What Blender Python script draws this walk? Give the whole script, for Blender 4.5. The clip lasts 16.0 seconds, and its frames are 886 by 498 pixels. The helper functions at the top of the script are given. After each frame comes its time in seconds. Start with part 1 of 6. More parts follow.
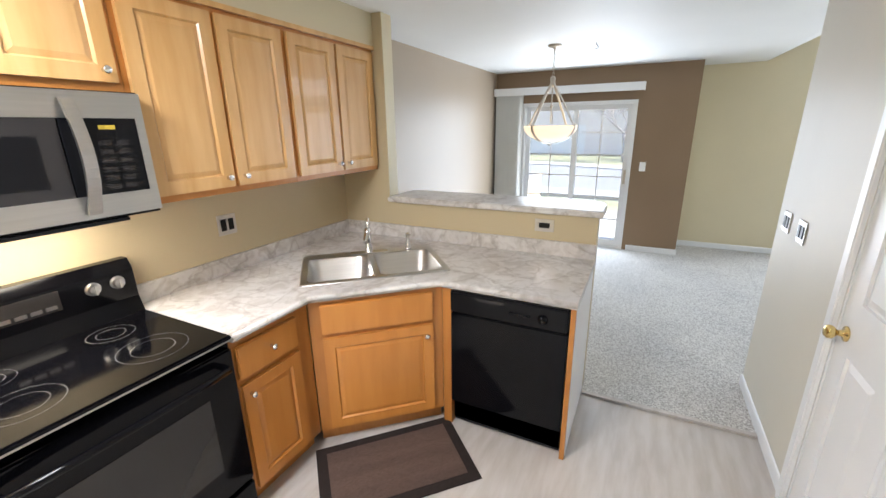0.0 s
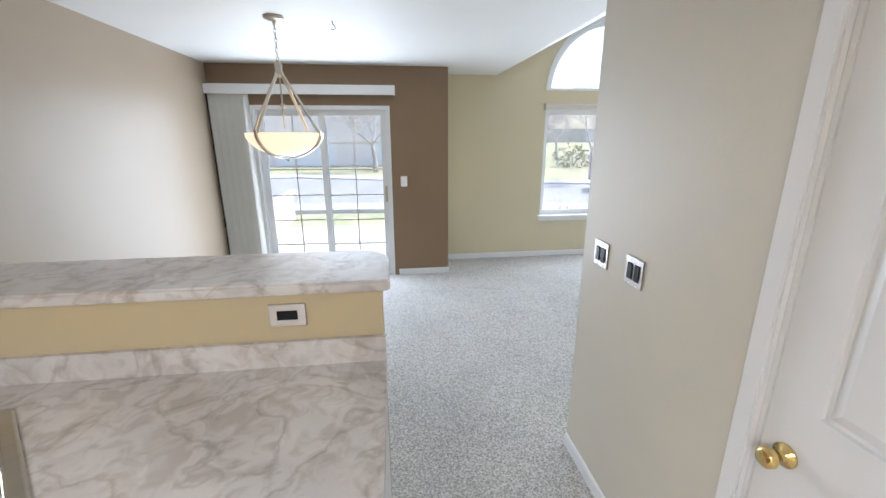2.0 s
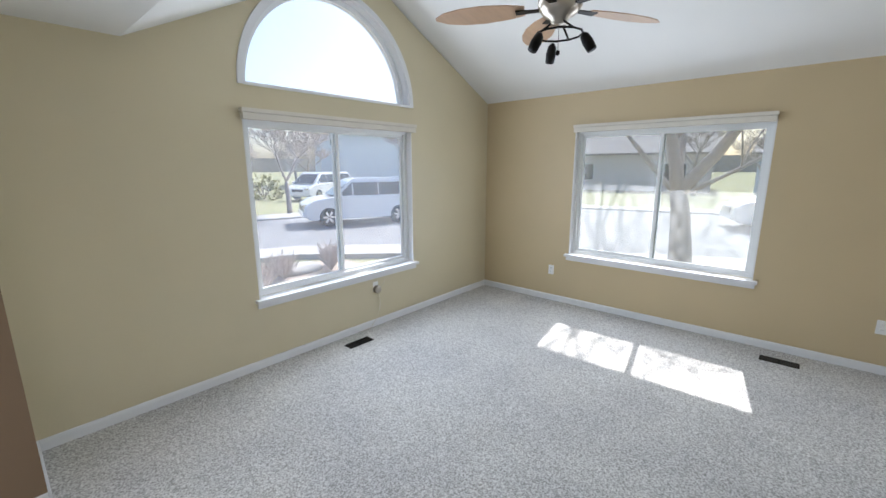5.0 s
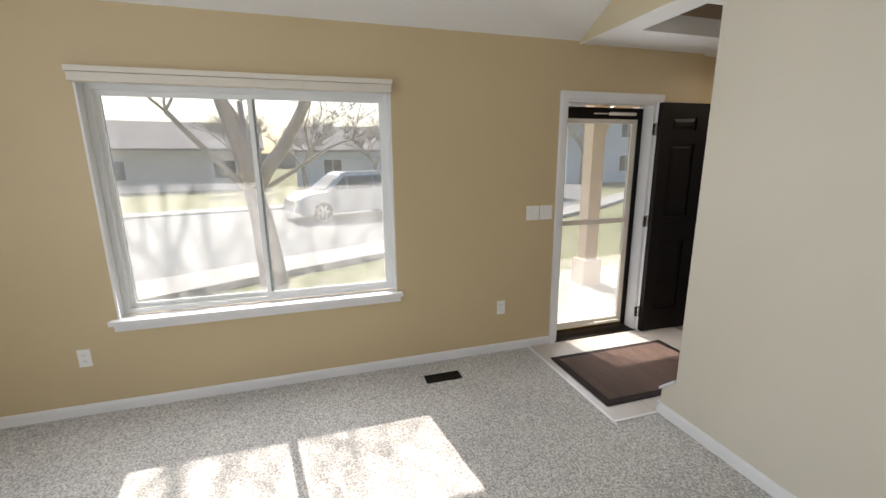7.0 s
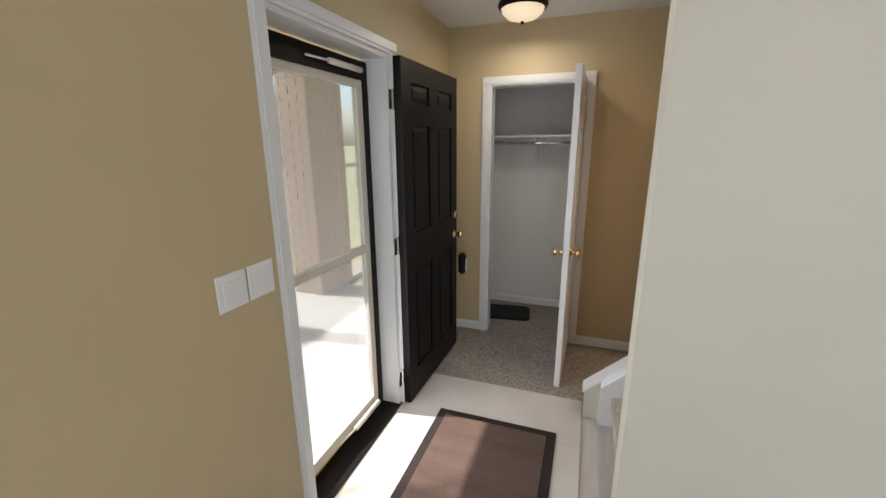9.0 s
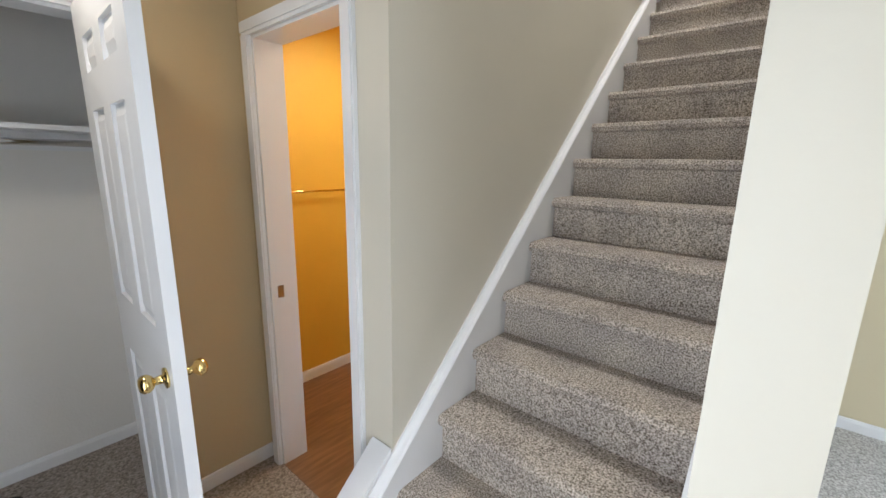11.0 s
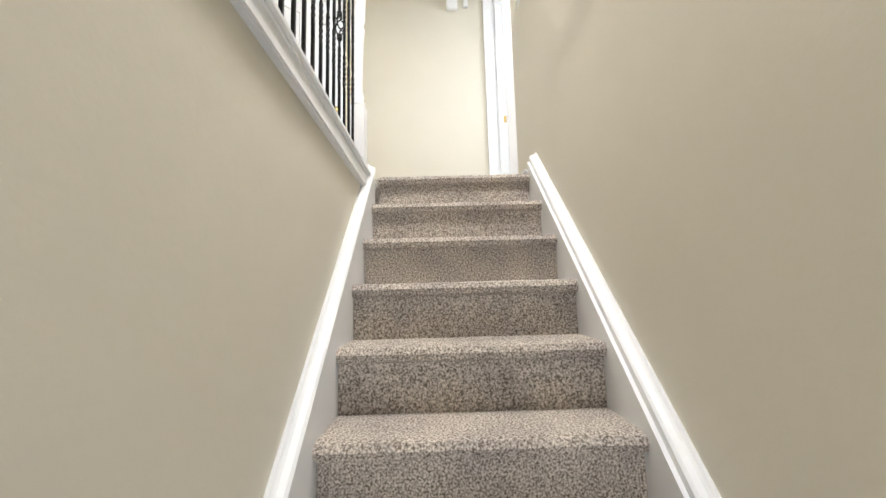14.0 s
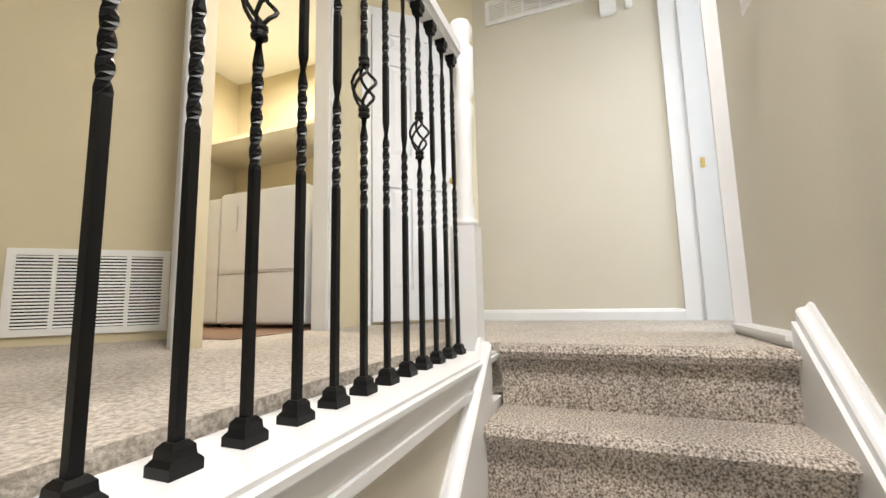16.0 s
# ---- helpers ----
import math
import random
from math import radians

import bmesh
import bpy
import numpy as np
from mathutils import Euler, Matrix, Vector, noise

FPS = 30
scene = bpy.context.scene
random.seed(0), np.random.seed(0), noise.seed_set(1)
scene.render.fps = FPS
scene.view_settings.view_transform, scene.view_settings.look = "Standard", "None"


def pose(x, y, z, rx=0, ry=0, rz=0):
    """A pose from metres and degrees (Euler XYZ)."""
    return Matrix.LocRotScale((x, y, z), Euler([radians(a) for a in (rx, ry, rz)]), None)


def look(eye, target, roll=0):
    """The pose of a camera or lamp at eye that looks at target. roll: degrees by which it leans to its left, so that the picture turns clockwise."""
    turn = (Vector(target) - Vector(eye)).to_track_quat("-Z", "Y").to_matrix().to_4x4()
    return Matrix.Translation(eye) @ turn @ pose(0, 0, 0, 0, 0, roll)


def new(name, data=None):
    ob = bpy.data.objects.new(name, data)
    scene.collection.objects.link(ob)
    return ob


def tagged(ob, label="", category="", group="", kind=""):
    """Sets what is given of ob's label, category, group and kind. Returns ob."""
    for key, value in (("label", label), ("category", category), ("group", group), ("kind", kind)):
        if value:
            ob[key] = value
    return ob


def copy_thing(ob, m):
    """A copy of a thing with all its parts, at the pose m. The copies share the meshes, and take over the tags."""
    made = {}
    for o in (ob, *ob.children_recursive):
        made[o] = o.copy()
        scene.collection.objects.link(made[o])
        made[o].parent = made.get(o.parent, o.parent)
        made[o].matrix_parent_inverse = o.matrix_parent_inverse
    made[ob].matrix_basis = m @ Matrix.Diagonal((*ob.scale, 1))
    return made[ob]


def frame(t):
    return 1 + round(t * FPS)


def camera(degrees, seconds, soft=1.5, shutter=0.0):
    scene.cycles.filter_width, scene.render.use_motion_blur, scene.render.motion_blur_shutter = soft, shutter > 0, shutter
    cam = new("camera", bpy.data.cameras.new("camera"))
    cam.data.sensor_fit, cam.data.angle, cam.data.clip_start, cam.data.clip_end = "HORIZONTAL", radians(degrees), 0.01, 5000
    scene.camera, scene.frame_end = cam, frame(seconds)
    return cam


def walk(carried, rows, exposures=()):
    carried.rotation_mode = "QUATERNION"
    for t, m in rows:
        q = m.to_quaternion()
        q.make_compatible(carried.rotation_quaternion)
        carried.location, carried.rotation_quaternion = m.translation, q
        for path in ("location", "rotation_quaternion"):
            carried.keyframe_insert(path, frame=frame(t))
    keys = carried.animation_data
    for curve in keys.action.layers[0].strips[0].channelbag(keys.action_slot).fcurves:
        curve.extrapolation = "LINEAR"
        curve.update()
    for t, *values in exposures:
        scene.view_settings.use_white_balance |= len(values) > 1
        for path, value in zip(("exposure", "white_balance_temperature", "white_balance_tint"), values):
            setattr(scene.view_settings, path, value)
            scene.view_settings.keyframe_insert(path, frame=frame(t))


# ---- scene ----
cam = camera(95.3, 16.0)
PATH = [
    (0, (-0.758, -3.02, 1.703), (-1.609, -1.304, 1.128), -0.8),
    (0.5, (-0.743, -2.868, 1.689), (-1.263, -1.02, 1.128), -0.8),
    (1, (-0.849, -2.606, 1.695), (-1.036, -0.692, 1.146), -0.7),
    (1.5, (-0.91, -2.264, 1.679), (-0.861, -0.339, 1.14), -1.2),
    (2, (-0.918, -1.813, 1.677), (-0.685, 0.1, 1.143), -0.2),
    (2.5, (-0.905, -1.384, 1.659), (-0.554, 0.511, 1.126), 0.7),
    (3, (-0.773, -1.025, 1.625), (-0.376, 0.859, 1.084), 1.0),
    (3.2, (-0.711, -0.887, 1.641), (-0.289, 0.99, 1.095), 1.1),
    (5.3, (-0.108, 0.626, 1.668), (1.553, 1.673, 1.291), -0.7),
    (5.5, (0.025, 0.74, 1.64), (1.79, 1.602, 1.264), -0.8),
    (6, (0.443, 0.94, 1.636), (2.365, 1.317, 1.233), -0.9),
    (6.5, (0.919, 1.119, 1.63), (2.869, 1.008, 1.2), -0.9),
    (7, (1.426, 1.142, 1.581), (3.298, 0.581, 1.154), -0.6),
    (7.5, (1.943, 1.098, 1.565), (3.646, 0.136, 1.146), -0.6),
    (8, (2.455, 0.982, 1.614), (3.891, -0.333, 1.156), -0.5),
    (8.2, (2.641, 0.89, 1.603), (3.955, -0.545, 1.14), -0.5),
    (10.3, (3.808, -0.472, 1.597), (3.017, -2.235, 1.081), 0.8),
    (10.5, (3.795, -0.593, 1.587), (2.795, -2.25, 1.083), 0.9),
    (11, (3.704, -0.896, 1.541), (2.214, -2.164, 1.123), 1.0),
    (11.5, (3.602, -1.174, 1.527), (1.773, -1.921, 1.218), 0.8),
    (12, (3.454, -1.358, 1.572), (1.476, -1.631, 1.464), 0.2),
    (12.5, (3.217, -1.455, 1.609), (1.219, -1.462, 1.689), -0.8),
    (13, (2.924, -1.534, 1.728), (0.935, -1.421, 1.9), -1.4),
    (13.5, (2.642, -1.513, 1.904), (0.658, -1.407, 2.129), -2.0),
    (14, (2.384, -1.489, 2.111), (0.398, -1.468, 2.348), -1.5),
    (14.5, (2.158, -1.43, 2.363), (0.171, -1.496, 2.585), -1.7),
    (15, (1.99, -1.475, 2.564), (0.04, -1.852, 2.802), -1.5),
    (15.5, (1.829, -1.473, 2.731), (-0.063, -2.073, 2.98), -1.8),
    (16, (1.646, -1.473, 2.913), (-0.206, -2.188, 3.153), -1.3),
]
walk(cam, [(t, look(eye, target, roll)) for t, eye, target, roll in PATH], exposures=[(0, 1.65, 6050, 11), (0.5, 1.7, 5950, 11), (1.5, 1.55, 5950, 11), (2.5, 1.5, 5850, 12), (3.2, 1.45, 5900, 12), (5.5, 1.05, 6000, 13), (6.0, 1.0, 6900, 15), (8, 1.1, 6600, 15), (10.5, 1.6, 6250, 12), (11, 1.8, 6050, 12), (11.5, 1.5, 6400, 13), (12, 1.8, 6400, 12), (12.5, 2.18, 6150, 12), (13, 2.3, 6050, 12), (14, 2.35, 6100, 12), (15, 2.2, 6000, 12), (15.5, 2.05, 6000, 12), (16, 2.0, 6300, 13)])

# ---- world, sun, exposure ----
world = bpy.data.worlds.new("world")
scene.world = world
world.use_nodes = True
wn = world.node_tree.nodes
sky = wn.new("ShaderNodeTexSky")
sky.sky_type, sky.sun_disc = "NISHITA", False
sky.sun_elevation, sky.sun_rotation = radians(44.5), radians(81.0)
wn["Background"].inputs["Strength"].default_value = 0.15
sky.dust_density, sky.air_density = 3.0, 1.0
world.node_tree.links.new(sky.outputs["Color"], wn["Background"].inputs["Color"])
sun_data = bpy.data.lights.new("sun", "SUN")
sun_data.energy, sun_data.angle, sun_data.color = 5.0, radians(0.6), (1.0, 0.94, 0.86)
sun = new("sun", sun_data)
sun.matrix_world = look((10, 1.70, 10), (0, 0, 0))
scene.view_settings.exposure = 1.5



def panel_light(name, at, target, width, height, watts, colour):
    """An area lamp: daylight from an opening, the light of a fitting, or added fill."""
    d = bpy.data.lights.new(name, "AREA")
    d.shape, d.size, d.size_y, d.energy, d.color = "RECTANGLE", width, height, watts, colour
    o = new(name, d)
    o.matrix_world = look(at, target)
    return o


SKY = (0.86, 0.93, 1.0)
panel_light("daylight_north", (2.02, 3.60, 1.33), (2.02, 0, 1.0), 1.7, 1.4, 13, SKY)
panel_light("daylight_arch", (2.02, 3.60, 2.6), (2.02, 0, 1.6), 1.3, 0.5, 5, SKY)
panel_light("daylight_east", (4.27, 1.56, 1.33), (0, 1.56, 1.0), 1.7, 1.4, 11, SKY)
panel_light("daylight_patio", (-1.65, 3.02, 1.1), (-1.65, 0, 1.0), 1.45, 1.9, 20, SKY)
panel_light("daylight_door", (4.26, -1.17, 1.1), (0, -1.6, 1.0), 0.7, 1.8, 5, SKY)
panel_light("daylight_upper", (-0.35, 0.7, 4.2), (-0.6, -1.2, 3.6), 0.9, 1.6, 13, SKY)
panel_light("light_entry", (3.77, -2.40, 2.31), (3.77, -2.40, 0), 0.2, 0.2, 1.7, (1.0, 0.9, 0.74))
panel_light("light_kitchen", (-1.95, -3.2, 2.40), (-1.95, -3.2, 0), 0.7, 0.7, 29, (1.0, 0.98, 0.95))
# Added fill lamp over the stairs, with no known fitting behind it.
panel_light("fill_stairwell", (1.5, -1.2, 5.1), (1.5, -1.2, 0), 0.5, 0.5, 19, (1.0, 0.96, 0.90))
panel_light("light_laundry", (-0.5, -3.9, 5.1), (-0.5, -3.9, 0), 0.3, 0.3, 14, (1.0, 0.9, 0.72))
panel_light("light_range", (-2.62, -2.45, 1.385), (-2.62, -2.30, 0), 0.15, 0.5, 3.2, (1.0, 0.86, 0.66))
panel_light("light_powder_room", (2.1, -2.6, 2.38), (2.1, -2.6, 0), 0.4, 0.3, 5.0, (1.0, 0.88, 0.66))


# ---- materials ----
def mat(name, base, rough=0.6, metal=0.0, vary=0.08, scale=6.0, bump=0.0, bscale=120.0, stretch=(1, 1, 1), second=None, spec=0.5, coat=0.0, mix2=0.0, scale2=0.8):
    m = bpy.data.materials.new(name)
    m.use_nodes = True
    nt = m.node_tree
    N, L = nt.nodes, nt.links
    b = N["Principled BSDF"]
    b.inputs["Roughness"].default_value = rough
    b.inputs["Metallic"].default_value = metal
    b.inputs["Specular IOR Level"].default_value = spec
    b.inputs["Coat Weight"].default_value = coat
    tc = N.new("ShaderNodeTexCoord")
    mp = N.new("ShaderNodeMapping")
    mp.inputs["Scale"].default_value = stretch
    L.new(tc.outputs["Object"], mp.inputs["Vector"])
    no = N.new("ShaderNodeTexNoise")
    no.inputs["Scale"].default_value, no.inputs["Detail"].default_value = scale, 6.0
    L.new(mp.outputs["Vector"], no.inputs["Vector"])
    n2 = N.new("ShaderNodeTexNoise")
    n2.inputs["Scale"].default_value, n2.inputs["Detail"].default_value = scale2, 3.0
    L.new(mp.outputs["Vector"], n2.inputs["Vector"])
    ramp = N.new("ShaderNodeValToRGB")
    other = second or [c * (1 - vary) for c in base]
    ramp.color_ramp.elements[0].position, ramp.color_ramp.elements[1].position = 0.35, 0.65
    ramp.color_ramp.elements[0].color, ramp.color_ramp.elements[1].color = (*other, 1), (*base, 1)
    L.new(no.outputs["Fac"], ramp.inputs["Fac"])
    mx = N.new("ShaderNodeMixRGB")
    mx.blend_type = "MULTIPLY"
    mx.inputs["Color2"].default_value = (1 - vary * 0.6, 1 - vary * 0.6, 1 - vary * 0.5, 1)
    r2 = N.new("ShaderNodeMapRange")
    r2.inputs["From Min"].default_value, r2.inputs["From Max"].default_value = 0.4, 0.62
    L.new(n2.outputs["Fac"], r2.inputs["Value"])
    L.new(r2.outputs["Result"], mx.inputs["Fac"])
    L.new(ramp.outputs["Color"], mx.inputs["Color1"])
    L.new(mx.outputs["Color"], b.inputs["Base Color"])
    if bump:
        n3 = N.new("ShaderNodeTexNoise")
        n3.inputs["Scale"].default_value, n3.inputs["Detail"].default_value = bscale, 4.0
        L.new(mp.outputs["Vector"], n3.inputs["Vector"])
        bp = N.new("ShaderNodeBump")
        bp.inputs["Strength"].default_value, bp.inputs["Distance"].default_value = min(bump, 1.0), 0.004
        L.new(n3.outputs["Fac"], bp.inputs["Height"])
        L.new(bp.outputs["Normal"], b.inputs["Normal"])
    return m


def glow(name, colour, strength):
    m = bpy.data.materials.new(name)
    m.use_nodes = True
    b = m.node_tree.nodes["Principled BSDF"]
    b.inputs["Base Color"].default_value = (*colour, 1)
    b.inputs["Emission Color"].default_value = (*colour, 1)
    b.inputs["Emission Strength"].default_value = strength
    return m


def glass(name, tint=(0.96, 0.98, 0.97), film=0.0):
    """A thin pane: clear, with a pale film that imitates haze over the view, with a weak mirror gloss that grows at
    grazing angles.
    """
    m = bpy.data.materials.new(name)
    m.use_nodes = True
    nt = m.node_tree
    N, L = nt.nodes, nt.links
    N.remove(N["Principled BSDF"])
    clear, gloss = N.new("ShaderNodeBsdfTransparent"), N.new("ShaderNodeBsdfGlossy")
    clear.inputs["Color"].default_value = (*tint, 1)
    gloss.inputs["Roughness"].default_value = 0.02
    lw, pw, ml, mx = N.new("ShaderNodeLayerWeight"), N.new("ShaderNodeMath"), N.new("ShaderNodeMath"), N.new("ShaderNodeMixShader")
    lw.inputs["Blend"].default_value = 0.5
    pw.operation, ml.operation = "POWER", "MULTIPLY_ADD"
    pw.inputs[1].default_value, ml.inputs[1].default_value, ml.inputs[2].default_value = 5.0, 0.5, 0.015
    L.new(lw.outputs["Facing"], pw.inputs[0])
    L.new(pw.outputs["Value"], ml.inputs[0])
    L.new(ml.outputs["Value"], mx.inputs["Fac"])
    # Translucent share that puts the pale haze of the view into the pane.
    haze, m2 = N.new("ShaderNodeBsdfTranslucent"), N.new("ShaderNodeMixShader")
    haze.inputs["Color"].default_value = (0.9, 0.93, 0.95, 1)
    m2.inputs["Fac"].default_value = film
    L.new(clear.outputs["BSDF"], m2.inputs[1])
    L.new(haze.outputs["BSDF"], m2.inputs[2])
    L.new(m2.outputs["Shader"], mx.inputs[1])
    L.new(gloss.outputs["BSDF"], mx.inputs[2])
    L.new(mx.outputs["Shader"], N["Material Output"].inputs["Surface"])
    return m


def backlit(name, colour, share):
    """Thin stuff that lets part of the daylight behind it through."""
    m = mat(name, colour, 0.55, vary=0.03, scale=8)
    nt = m.node_tree
    N, L = nt.nodes, nt.links
    t, mx = N.new("ShaderNodeBsdfTranslucent"), N.new("ShaderNodeMixShader")
    t.inputs["Color"].default_value = (*colour, 1)
    mx.inputs["Fac"].default_value = share
    L.new(N["Principled BSDF"].outputs["BSDF"], mx.inputs[1])
    L.new(t.outputs["BSDF"], mx.inputs[2])
    L.new(mx.outputs["Shader"], N["Material Output"].inputs["Surface"])
    return m


